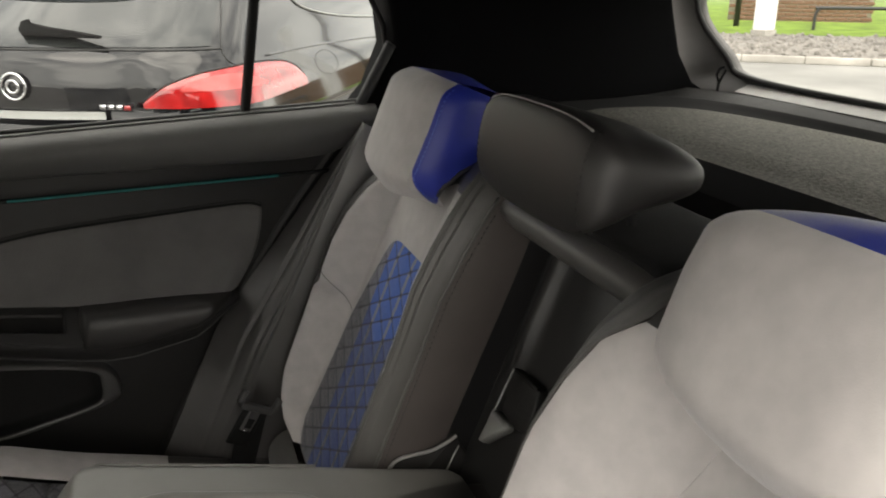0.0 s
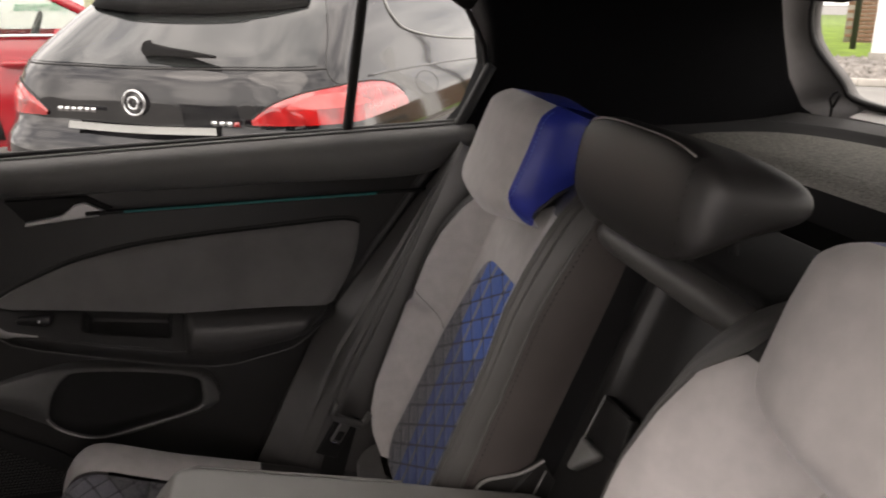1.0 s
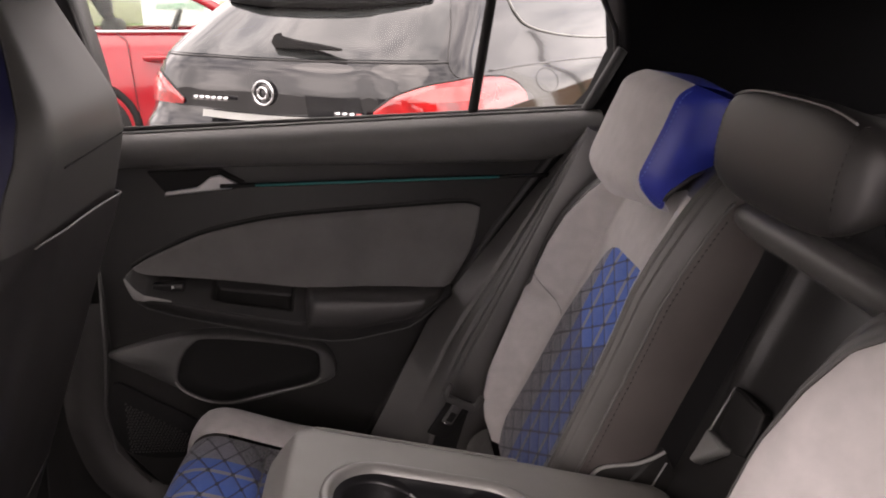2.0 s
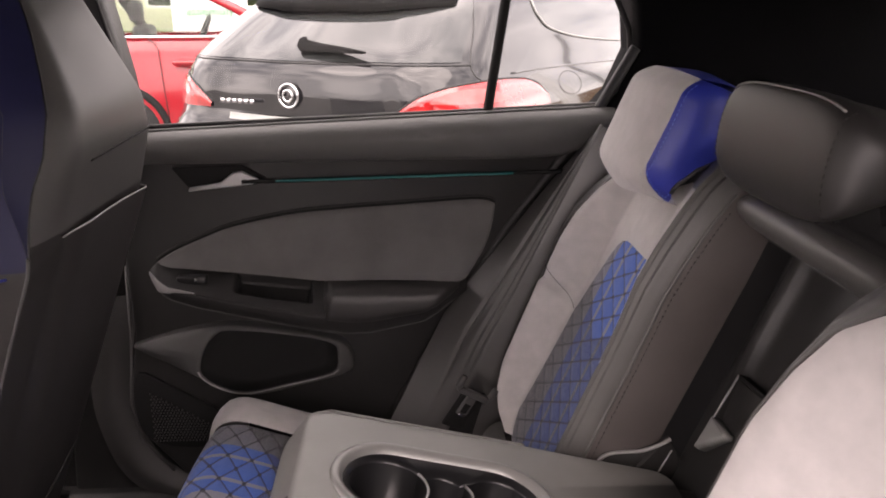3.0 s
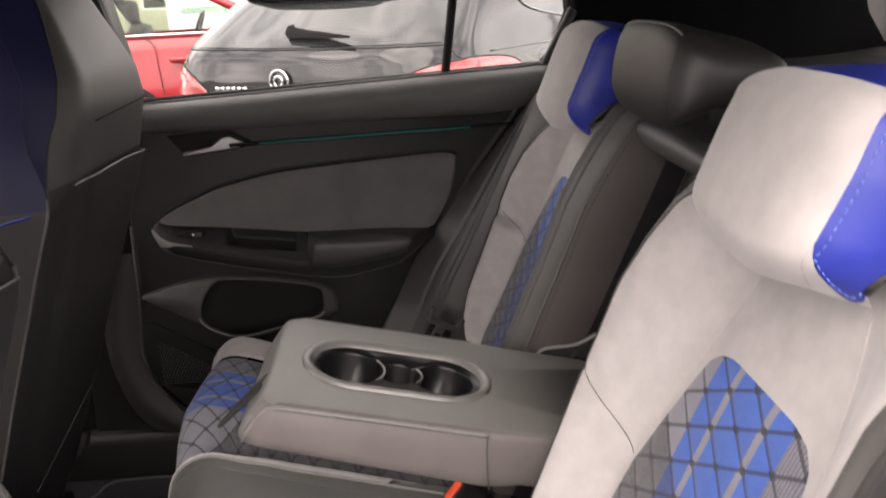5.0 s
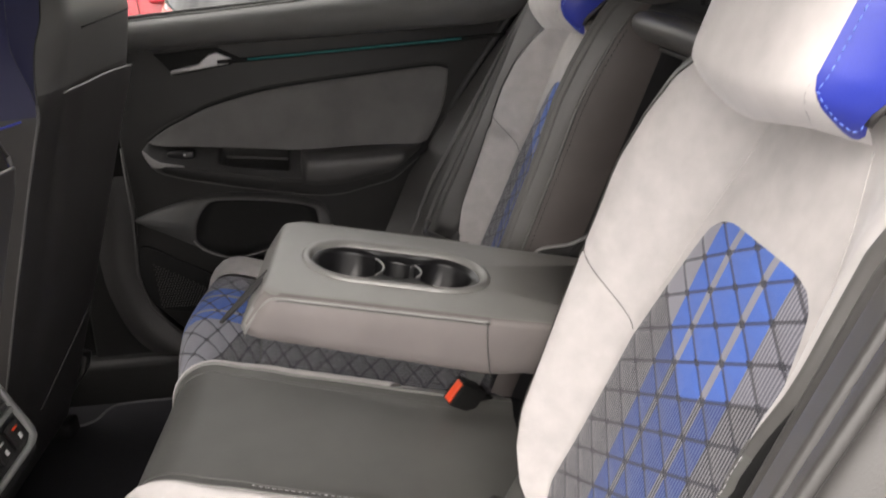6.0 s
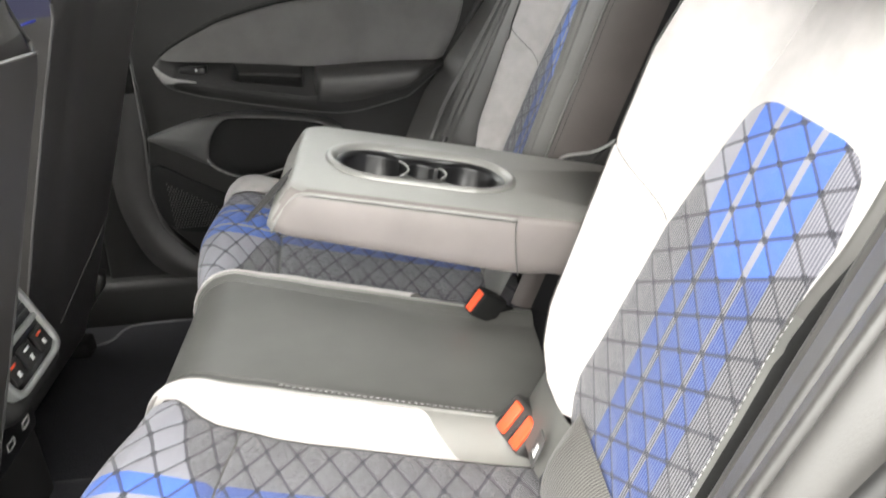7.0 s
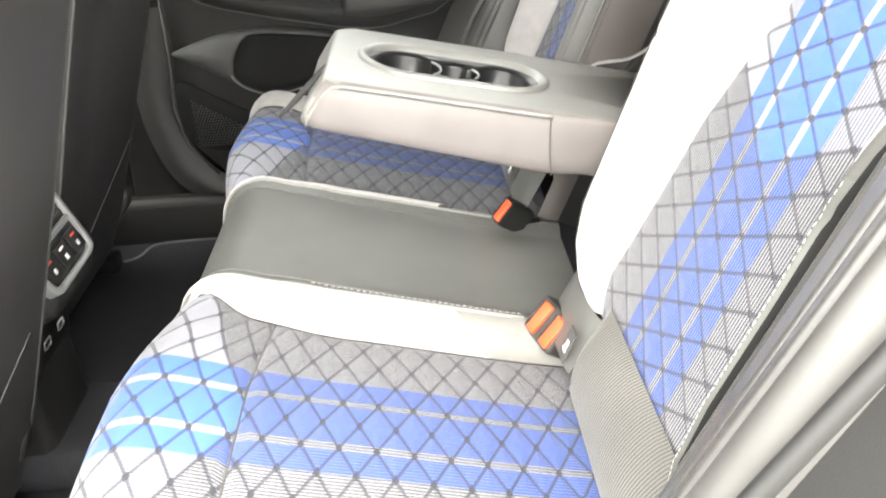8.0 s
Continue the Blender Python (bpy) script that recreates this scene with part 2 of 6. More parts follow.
LIGHT_RED_SHEEN = material("red_lens_sky_sheen", (0.50, 0.075, 0.07), 0.15, mottle=0.1, coat=0.6)
DARK_GLASS = material("dark_rear_glass", (0.02, 0.022, 0.022), 0.03, mottle=0.1, coat=0.35)
TYRE = material("tyre_rubber", (0.02, 0.02, 0.02), 0.85, grain=0.6, mottle=0.2)
WHITE_PAINT = material("white_paint", (0.8, 0.8, 0.79), 0.4, mottle=0.05)
GRASS_M = material("grass_green", (0.12, 0.185, 0.028), 0.9, grain=1.0, grain_size=30, mottle=0.4, mottle_size=1.5)
ASPHALT = material("tarmac", (0.2, 0.195, 0.185), 0.9, grain=0.8, grain_size=60, mottle=0.25, mottle_size=0.7)
CONCRETE = material("pale_concrete", (0.36, 0.34, 0.31), 0.9, grain=0.6, grain_size=40, mottle=0.25, mottle_size=2.5)
STONE = material("grey_gravel", (0.2, 0.185, 0.17), 0.9, grain=0.8, grain_size=50, mottle=0.4, mottle_size=6)
BRICK_M = material("red_brown_brick", (0.17, 0.092, 0.058), 0.9, grain=0.8, grain_size=90, mottle=0.35, mottle_size=5)
MORTAR = material("mortar", (0.27, 0.24, 0.2), 0.95, grain=0.6, grain_size=120, mottle=0.2)
STEEL_BLACK = material("black_painted_steel", (0.02, 0.02, 0.02), 0.45, mottle=0.2)
RENDER_WALL = material("cream_render", (0.62, 0.58, 0.48), 0.9, grain=0.5, grain_size=60, mottle=0.1, mottle_size=1.0)


# ---- building helpers ----
def part(name, bm, mat, parent=None, label="", smooth=True):
    me = bpy.data.meshes.new(name)
    bmesh.ops.recalc_face_normals(bm, faces=bm.faces)
    for f in bm.faces:
        f.smooth = smooth
    bm.to_mesh(me)
    bm.free()
    me.materials.append(mat)
    ob = new(name, me)
    if parent is not None:
        ob.parent = parent
    if label:
        ob["label"] = label
    return ob


def thing(name, label, category, group="", kind="", at=(0, 0, 0)):
    e = new(name)
    e.empty_display_size = 0.05
    e.location = at
    return tagged(e, label, category, group, kind)


def sheet(fn, nu, nv, uv=None, close_u=False, bm=None):
    """Grid surface fn(i/nu, j/nv) -> point; uv(i/nu, j/nv) -> pair."""
    bm = bm or bmesh.new()
    layer = bm.loops.layers.uv.verify() if uv else None
    rows = [[bm.verts.new(fn(i / nu, j / nv)) for i in range(nu if close_u else nu + 1)] for j in range(nv + 1)]
    cols = len(rows[0])
    for j in range(nv):
        for i in range(nu):
            q = ((i, j), (i + 1, j), (i + 1, j + 1), (i, j + 1))
            f = bm.faces.new([rows[b][a % cols] for a, b in q])
            if layer:
                for lp, (a, b) in zip(f.loops, q):
                    lp[layer].uv = uv(a / nu, b / nv)
    return bm


def tube(points, r, sides=8, bm=None, closed=False):
    """Round bar along a line of points."""
    bm = bm or bmesh.new()
    pts = [Vector(p) for p in points]
    n = len(pts)
    rings = []
    for i, p in enumerate(pts):
        a = pts[(i - 1) % n] if (i or closed) else pts[0]
        b = pts[(i + 1) % n] if (i < n - 1 or closed) else pts[-1]
        d = (b - a).normalized()
        s = d.cross(Vector((0.13, 0.31, 0.94))).normalized()
        t = d.cross(s)
        rings.append([bm.verts.new(p + r * (math.cos(2 * math.pi * q / sides) * s + math.sin(2 * math.pi * q / sides) * t)) for q in range(sides)])
    for i in range(n if closed else n - 1):
        for q in range(sides):
            A, B = rings[i], rings[(i + 1) % n]
            bm.faces.new((A[q], A[(q + 1) % sides], B[(q + 1) % sides], B[q]))
    if not closed:
        bm.faces.new(rings[0])
        bm.faces.new(rings[-1][::-1])
    return bm


def stitches(points, length, gap, r, bm=None):
    """Short raised stitches along a line."""
    bm = bm or bmesh.new()
    pts = [Vector(p) for p in points]
    run, seg = 0.0, 0
    total = sum((pts[i + 1] - pts[i]).length for i in range(len(pts) - 1))

    def along(d):
        for i in range(len(pts) - 1):
            L = (pts[i + 1] - pts[i]).length
            if d <= L:
                return pts[i].lerp(pts[i + 1], d / L if L else 0)
            d -= L
        return pts[-1]

    while run + length < total:
        tube([along(run), along(run + length)], r, 4, bm)
        run += length + gap
    return bm


def block(x0, x1, y0, y1, z0, z1, bevel=0.0, seg=3, bm=None):
    bm = bm or bmesh.new()
    r = bmesh.ops.create_cube(bm, size=1.0, matrix=Matrix.LocRotScale(((x0 + x1) / 2, (y0 + y1) / 2, (z0 + z1) / 2), None, (x1 - x0, y1 - y0, z1 - z0)))
    if bevel:
        es = list({e for v in r["verts"] for e in v.link_edges})
        bmesh.ops.bevel(bm, geom=es, offset=bevel, segments=seg, profile=0.5, affect="EDGES")
    return bm


def smooth_loop(pts, step=6, closed=True):
    """Catmull-Rom through points of any dimension."""
    out, n = [], len(pts)
    rng = range(n if closed else n - 1)
    for i in rng:
        if closed:
            p0, p1, p2, p3 = (pts[(i + k) % n] for k in (-1, 0, 1, 2))
        else:
            p0, p1, p2, p3 = (pts[min(max(i + k, 0), n - 1)] for k in (-1, 0, 1, 2))
        for s in range(step):
            t = s / step
            out.append(tuple(0.5 * ((2 * b) + (-a + c) * t + (2 * a - 5 * b + 4 * c - d) * t * t + (-a + 3 * b - 3 * c + d) * t ** 3) for a, b, c, d in zip(p0, p1, p2, p3)))
    if not closed:
        out.append(tuple(pts[-1]))
    return out


def slab(outline, place, depth, bevel=0.004, bm=None):
    """Plate from an outline of pairs: place(a, b, d) -> point; d runs from 0 (front) to depth; its front edge is rounded off."""
    bm = bm or bmesh.new()
    n = len(outline)
    ca, cb = sum(p[0] for p in outline) / n, sum(p[1] for p in outline) / n
    rings = []
    for k, (inset, d) in enumerate(((bevel, 0.0), (bevel * 0.3, bevel * 0.3), (0.0, bevel), (0.0, depth))):
        ring = []
        for i, (a, b) in enumerate(outline):
            pa, pb = outline[i - 1], outline[(i + 1) % n]
            tx, ty = pb[0] - pa[0], pb[1] - pa[1]
            L = math.hypot(tx, ty) or 1
            nx, ny = ty / L, -tx / L
            if nx * (a - ca) + ny * (b - cb) < 0:
                nx, ny = -nx, -ny
            ring.append(bm.verts.new(place(a - nx * inset, b - ny * inset, d)))
        rings.append(ring)
    for A, B in zip(rings, rings[1:]):
        for i in range(n):
            bm.faces.new((A[i], A[(i + 1) % n], B[(i + 1) % n], B[i]))
    bm.faces.new(rings[0])
    bm.faces.new(rings[-1][::-1])
    return bm


def ease(t):
    t = min(max(t, 0.0), 1.0)
    return t * t * (3 - 2 * t)


def table(x, rows):
    """Linear reading of a short table of pairs."""
    if x <= rows[0][0]:
        return rows[0][1]
    for (a, p), (b, q) in zip(rows, rows[1:]):
        if x <= b:
            return p + (q - p) * (x - a) / (b - a)
    return rows[-1][1]

# ---- rear seat ----
LEAN_B = radians(22.8)
S_DIR = Vector((math.sin(LEAN_B), 0, math.cos(LEAN_B)))
N_DIR = Vector((-math.cos(LEAN_B), 0, math.sin(LEAN_B)))
SEAT_Y = 0.365


def back_pt(y, s, n):
    return Vector((0.2, y, 0.98)) + s * S_DIR + n * N_DIR


CHECK_W = [(-0.40, 0.135), (-0.385, 0.153), (-0.36, 0.165), (-0.3, 0.154), (-0.24, 0.1465), (-0.156, 0.137), (-0.086, 0.115), (-0.035, 0.097), (-0.014, 0.089), (-0.003, 0.077), (0.004, 0.06), (0.008, 0.04)]
CHECK_OUT = [(-0.40, 0.125), (-0.385, 0.136), (-0.30, 0.138), (-0.20, 0.136), (-0.10, 0.122), (-0.035, 0.106), (-0.016, 0.101), (-0.004, 0.091), (0.003, 0.07), (0.008, 0.04)]
EDGE_IN = [(-0.40, 0.139), (-0.397, 0.151), (-0.39, 0.167), (-0.38, 0.181), (-0.365, 0.193), (-0.345, 0.202), (-0.32, 0.208), (-0.28, 0.211), (0.05, 0.214), (0.10, 0.212), (0.145, 0.205), (0.175, 0.190), (0.20, 0.165)]
EDGE_IN_NEAR = EDGE_IN[:8] + [(-0.10, 0.219), (0.0, 0.221), (0.12, 0.218), (0.15, 0.208), (0.175, 0.190), (0.20, 0.165)]
EDGE_OUT = [(-0.40, 0.139), (-0.397, 0.151), (-0.39, 0.167), (-0.38, 0.181), (-0.365, 0.193), (-0.345, 0.202), (-0.32, 0.208), (-0.28, 0.211), (0.03, 0.212), (0.07, 0.204), (0.10, 0.187), (0.15, 0.14)]
EDGE_SLIM = [(-0.40, 0.136), (-0.385, 0.147), (-0.35, 0.151), (-0.30, 0.152), (-0.15, 0.158), (-0.10, 0.172), (-0.05, 0.186), (0.0, 0.196), (0.07, 0.198), (0.10, 0.187), (0.15, 0.14)]
BOLSTER_IN = [(-0.40, 0.012), (-0.38, 0.03), (-0.345, 0.045), (-0.30, 0.054), (-0.06, 0.058), (0.0, 0.06), (0.05, 0.056), (0.10, 0.048), (0.15, 0.034)]
BOLSTER_OUT = [(-0.40, 0.012), (-0.38, 0.03), (-0.345, 0.045), (-0.30, 0.054), (-0.15, 0.058), (-0.10, 0.067), (-0.05, 0.068), (0.0, 0.062), (0.05, 0.046), (0.09, 0.028), (0.15, 0.005)]
BOLSTER_SLIM = [(-0.40, 0.008), (-0.36, 0.022), (-0.30, 0.028), (-0.15, 0.030), (-0.08, 0.040), (0.0, 0.044), (0.05, 0.038), (0.09, 0.025), (0.15, 0.005)]
HOLLOW_IN = [(-0.40, 0.135), (-0.385, 0.153), (-0.36, 0.165), (-0.3, 0.154), (-0.24, 0.1465), (-0.156, 0.137), (-0.086, 0.116), (-0.02, 0.098), (0.05, 0.075), (0.15, 0.05)]
HOLLOW_FAR = [(-0.40, 0.135), (-0.385, 0.153), (-0.36, 0.165), (-0.3, 0.154), (-0.24, 0.1465), (-0.16, 0.137), (-0.12, 0.131), (-0.06, 0.126), (0.0, 0.124), (0.05, 0.118), (0.15, 0.06)]
HOLLOW_SLIM = [(-0.40, 0.125), (-0.385, 0.136), (-0.30, 0.138), (-0.20, 0.136), (-0.10, 0.124), (-0.03, 0.112), (0.05, 0.09), (0.15, 0.05)]
ROLL_IN = [(-0.08, 0.018), (0.0, 0.024), (0.05, 0.026), (0.15, 0.028)]
ROLL_IN_NEAR = [(-0.30, 0.018), (-0.10, 0.011), (-0.02, 0.012), (0.05, 0.022), (0.094, 0.034), (0.125, 0.062), (0.20, 0.06)]
ROLL_OUT = [(-0.08, 0.018), (0.0, 0.026), (0.04, 0.04), (0.15, 0.05)]
S_TOP, S_SUEDE = 0.20, 0.125


class Back:
    """Shape of one outer backrest; u runs outwards from the middle of the seat."""

    def __init__(self, slim):
        self.slim = slim

    def w(self, u, s):
        return table(s, CHECK_OUT if u > 0 and self.slim else CHECK_W)

    def hollow(self, u, s):
        """Half width of the flat middle, from which the bolsters rise."""
        if u > 0 and not self.slim:
            return table(s, HOLLOW_FAR)
        return table(s, HOLLOW_SLIM if u > 0 else HOLLOW_IN)

    def e(self, u, s):
        if u < 0:
            return table(s, EDGE_IN_NEAR if self.slim else EDGE_IN)
        return table(s, EDGE_SLIM if self.slim else EDGE_OUT)

    def h(self, u, s):
        return table(s, BOLSTER_IN if u < 0 else (BOLSTER_SLIM if self.slim else BOLSTER_OUT))

    def crest(self, u, s):
        w, e = self.hollow(u, s), self.e(u, s)
        if u < 0:
            return max(w + 0.4 * (e - w), e - table(s, ROLL_IN_NEAR if self.slim else ROLL_IN))
        if self.slim:
            return max(w + 0.55 * (e - w), e - 0.016 - 0.02 * ease((s + 0.05) / 0.15))
        # the upper outer bolster stands up steeply above its slanted seam
        low = max(w + 0.6 * (e - w), e - table(s, ROLL_OUT))
        k = ease((s + 0.150) / 0.035) * (1 - ease((s - 0.06) / 0.06))
        return low + (w + 0.33 * (e - w) - low) * k

    def n(self, u, s):
        w, e, h = self.hollow(u, s), self.e(u, s), self.h(u, s)
        crest = self.crest(u, s)
        au = abs(u)
        n = 0.0
        if au > w:
            n = h * ease((au - w) / (crest - w))
        if au > crest:
            q = min(1.0, (au - crest) / (e - crest))
            n -= 0.03 * (1 - math.sqrt(max(0.0, 1 - q * q)))
        if s > 0.13:
            n -= 0.05 * ((s - 0.13) / 0.07) ** 2
        # shallow dip of the cross seam
        n -= 0.0018 * math.exp(-((s + 0.137 - 0.5 * max(0.0, au - 0.14)) / 0.004) ** 2) * ease((au - w) / 0.02)
        return n


def outer_backrest(side):
    b = Back(side < 0)
    seat = part("backrest", sheet(lambda i, j: back_pt(side * (SEAT_Y + (2 * i - 1) * 0.20), -0.48 + 0.60 * j, -0.15), 6, 6), MATT_BLACK, bench, "seat back with grey suede bolsters and a blue check panel")

    def P(u, s, dn=0.0):
        return back_pt(side * (SEAT_Y + u), s, b.n(u, s) + dn)

    def across(i, s):
        return -b.w(-1, s) + (b.w(-1, s) + b.w(1, s)) * i

    part("check_panel", sheet(lambda i, j: P(across(i, -0.40 + 0.408 * j), -0.40 + 0.408 * j, 0.0022 - 0.0035 * abs(2 * i - 1) ** 14 - 0.0035 * j ** 30), 40, 70,
                              lambda i, j: (across(i, -0.40 + 0.408 * j), -0.40 + 0.408 * j)), CHECK, seat, "quilted blue and grey check fabric")

    def cover(i, s):
        a, c = -b.crest(-1, s), b.crest(1, s)
        return P(a + (c - a) * i, s)
    part("suede_cover", sheet(lambda i, j: cover(i, -0.40 + (S_SUEDE + 0.40) * j), 96, 96), SUEDE, seat, "light grey suede bolsters and shoulder")
    part("shoulder_cap", sheet(lambda i, j: cover(i, S_SUEDE + (S_TOP - S_SUEDE) * j), 48, 16), LEATHER, seat, "black leather shoulder cap")
    if side < 0:
        # a narrow leather welt runs down beside the check panel below the slanted end of the suede
        def welt(i, j):
            s = -0.40 + (0.272 + 0.04 * i) * j
            w, c = b.w(1, s), b.crest(1, s)
            return P(w + (c - w) * i, s, 0.0012)
        part("welt", sheet(welt, 10, 30), GREY_LEATHER, seat, "narrow grey leather welt")
    for d in (-1, 1):
        def edge_roll(i, j):
            s = -0.40 + (S_TOP + 0.40) * j
            c, e = b.crest(d, s), b.e(d, s)
            fold = (0.0022 * math.sin(6.0 * math.pi * i) if d < 0 else 0.0012 * math.sin(4.0 * math.pi * i)) * (0.5 + 0.5 * ease((s + 0.1) / 0.15))
            if side < 0:
                fold *= 0.3
            return P(d * (c + (e - c) * i), s, fold + 0.001)
        if side < 0 and d > 0:
            def lip(j):
                return 0.45 + 0.42 * ease((j - 0.45) / 0.5)
            part("edge_roll", sheet(lambda i, j: edge_roll(i * lip(0.50 + 0.50 * j), 0.50 + 0.50 * j), 24, 30), EDGE_LEATHER, seat, "folded dark grey leather edge")
            part("welt_roll", sheet(lambda i, j: edge_roll(0.45 * i, 0.50 * j), 10, 30), GREY_LEATHER, seat, "grey leather welt")
            # lower roll is black to imitate the shade in the gap
            part("gap_shade", sheet(lambda i, j: edge_roll(lip(j) + (1 - lip(j)) * i, j), 12, 60), MATT_BLACK, seat, "black strip painted for the shaded gap beside the seat")
            line = [Vector(edge_roll(0.16, 0.50 * q / 60)) + 0.0008 * N_DIR for q in range(61)]
            part("panel_stitching", stitches(line, 0.004, 0.003, 0.0004), THREAD, seat, "pale stitching along the check panel")
        else:
            part("edge_roll", sheet(edge_roll, 24, 60), EDGE_LEATHER if d < 0 else LEATHER, seat, "folded dark grey leather edge")

    for d in (-1, 1):
        def flank_n(i, s, n1):
            ss = max(s, -0.40)
            n0 = b.n(d * b.e(d, ss), ss) + 0.001
            return n0 + (n1 - n0) * i

        def flank_e(s):
            e = b.e(d, max(s, -0.40))
            return max(e, 0.2 if s < -0.3 and not (side < 0 and d > 0) else 0.0)

        def flank(i, j):
            s = -0.47 + (S_TOP + 0.47) * j
            return back_pt(side * (SEAT_Y + d * (flank_e(s) + 0.004 * math.sin(math.pi * i))), s, flank_n(i, s, -0.052))
        # near outer flank is black as part of the same painted shade
        part("flank", sheet(flank, 10, 50), MATT_BLACK if side < 0 and d > 0 else FLANK, seat, "flank painted black for the shaded gap" if side < 0 and d > 0 else "brown-black leather flank with a stitched seam")
        part("flank_liner", sheet(lambda i, j: back_pt(side * (SEAT_Y + d * (flank_e(-0.47 + (S_TOP + 0.47) * j) - 0.001)), -0.47 + (S_TOP + 0.47) * j, -0.050 - 0.10 * i), 3, 40), GLOSS_BLACK, seat, "black plastic liner")
        line = []
        for q in range(41):
            s = -0.36 + 0.48 * q / 40
            e = b.e(d, s)
            line.append(back_pt(side * (SEAT_Y + d * (e + 0.003)), s, b.n(d * e, s) - 0.007))
        part("stitching", stitches(line, 0.0045, 0.003, 0.0007), LEATHER, seat, "dark grey stitching")
        part("piping", tube([back_pt(side * (SEAT_Y + d * (b.e(d, s) + 0.001)), s, b.n(d * b.e(d, s), s) + 0.001) for s in [-0.38 + 0.52 * q / 60 for q in range(61)]], 0.0022, 6), GREY_LEATHER, seat)
        # cross seam of the bolster, slanting from its crest down to the check panel
        line = []
        for q in range(21):
            sv = -0.150 + 0.045 * q / 20
            w, c = b.w(d, sv), b.crest(d, sv)
            line.append(P(d * (w + (c - w) * (0.02 + 0.98 * q / 20)), sv, 0.0002))
        part("bolster_seam", tube(line, 0.0006, 5), EDGE_LEATHER, seat)
        # seam between bolster and shoulder panel
        line = [P(d * (b.hollow(d, sv) + 0.004), sv, 0.0001) for sv in [-0.10 + 0.20 * q / 24 for q in range(25)]]
        part("shoulder_seam", tube(line, 0.0006, 5), SUEDE, seat)
    # ribbed flap over the foot of the seat back
    def flap(i, j):
        a = 0.020 * math.sin(math.pi * j) ** 0.7 * min(1.0, 12 * i) ** 0.5
        return back_pt(side * (SEAT_Y - 0.108 + 0.308 * i), -0.49 + (0.115 if side < 0 else 0.078) * j, 0.006 + a)
    part("lower_band", sheet(flap, 60, 14), RIB_FABRIC, seat, "ribbed grey fabric flap")

    def top_edge(i, j):
        s = S_TOP
        a, c = -b.e(-1, s), b.e(1, s)
        u = a + (c - a) * i
        n0 = b.n(max(-b.crest(-1, s), min(b.crest(1, s), u)), s) - 0.002
        return back_pt(side * (SEAT_Y + u), s + 0.012 * math.sin(math.pi * min(1.0, j * 1.4)) - 0.004 * j, n0 + (-0.15 - n0) * j)
    part("top_edge", sheet(top_edge, 30, 10), LEATHER, seat, "black leather top")
    return seat


bench = thing("rear_bench", "rear bench, black leather middle, blue check and grey suede", "car seat")
outer_backrest(-1)
outer_backrest(1)

# pleated leather side cushions between the seat backs and the door openings
SIDE_PLEATS = (0.25, 0.36, 0.56)


def side_cushion(side):
    c = thing("side_cushion", "black leather side cushion with pleats beside the seat", "seat cushion", "side cushions")

    # the far one reaches down to the bench between belt and door
    low = -0.62 if side > 0 else -0.46

    top = 0.135 if side > 0 else 0.14
    y0, y1 = (0.592, 0.688) if side > 0 else (0.568, 0.705)

    def P(i, j):
        s = low + (top - low) * j
        j = (s + 0.46) / 0.60
        y = y0 + (y1 - y0) * i * (1 - (0.45 * ease((-0.22 - s) / 0.34) if side > 0 else 0.0))
        n = -0.060 + 0.125 * min(1.0, i / (0.2 if side > 0 else 0.13)) ** (0.6 if side > 0 else 0.45) + (table(s, [(-0.62, 0.12), (-0.3, 0.095), (0.0, 0.015), (0.13, -0.025)]) if side > 0 else 0.105 - 0.055 * j) * i ** 1.1
        for p in (SIDE_PLEATS if side > 0 else (0.20, 0.52, 0.74)):
            n -= (0.009 * (0.15 + 0.85 * ease((s + 0.36) / 0.22)) if side > 0 else 0.004 if p < 0.3 else 0.012) * math.exp(-((i - p) / 0.03) ** 2)
        if side < 0 and i > 0.72:
            n -= 0.045 * ((i - 0.72) / 0.28) ** 2.2
        if side < 0 and j > 0.85:
            n -= 0.06 * ((j - 0.85) / 0.15) ** 2
        return back_pt(side * y, s, n)
    part("cover", sheet(P, 64, 40), SIDE_LEATHER, c)
    # outer face is matt black to imitate the shaded gap to the door
    part("outer_edge", sheet(lambda i, j: back_pt(P(1, j).y, low + (top - low) * j, P(1, j).dot(N_DIR) - back_pt(0, 0, 0).dot(N_DIR) + (-0.15 - P(1, j).dot(N_DIR) + back_pt(0, 0, 0).dot(N_DIR)) * i), 4, 20), MATT_BLACK, c)
    part("inner_edge", sheet(lambda i, j: back_pt(side * (y0 - 0.002), -0.46 + 0.60 * j, -0.15 + 0.12 * i - 0.06 * max(0.0, (j - 0.85) / 0.15) ** 2 * i), 3, 20), LEATHER, c)


side_cushion(1)
side_cushion(-1)

# middle of the seat back, open where the armrest folds out
middle = part("middle_backrest", sheet(lambda i, j: back_pt(-0.172 + 0.344 * i, -0.47 + 0.58 * j, -0.088 + 0.014 * math.exp(-((0.344 * i - 0.295) / 0.018) ** 2) * ease((j - 0.55) / 0.3)), 40, 24), RECESS_PLASTIC, bench, "open black plastic recess behind the armrest")


def roll(i, j):
    a = 2 * math.pi * i
    y = -0.168 + 0.336 * j
    sq = max(0.02, 1 - abs(2 * j - 1) ** 10) ** 0.5
    return back_pt(y, 0.134 + 0.020 * math.sin(a) * sq, -0.018 + 0.030 * math.cos(a) * sq)


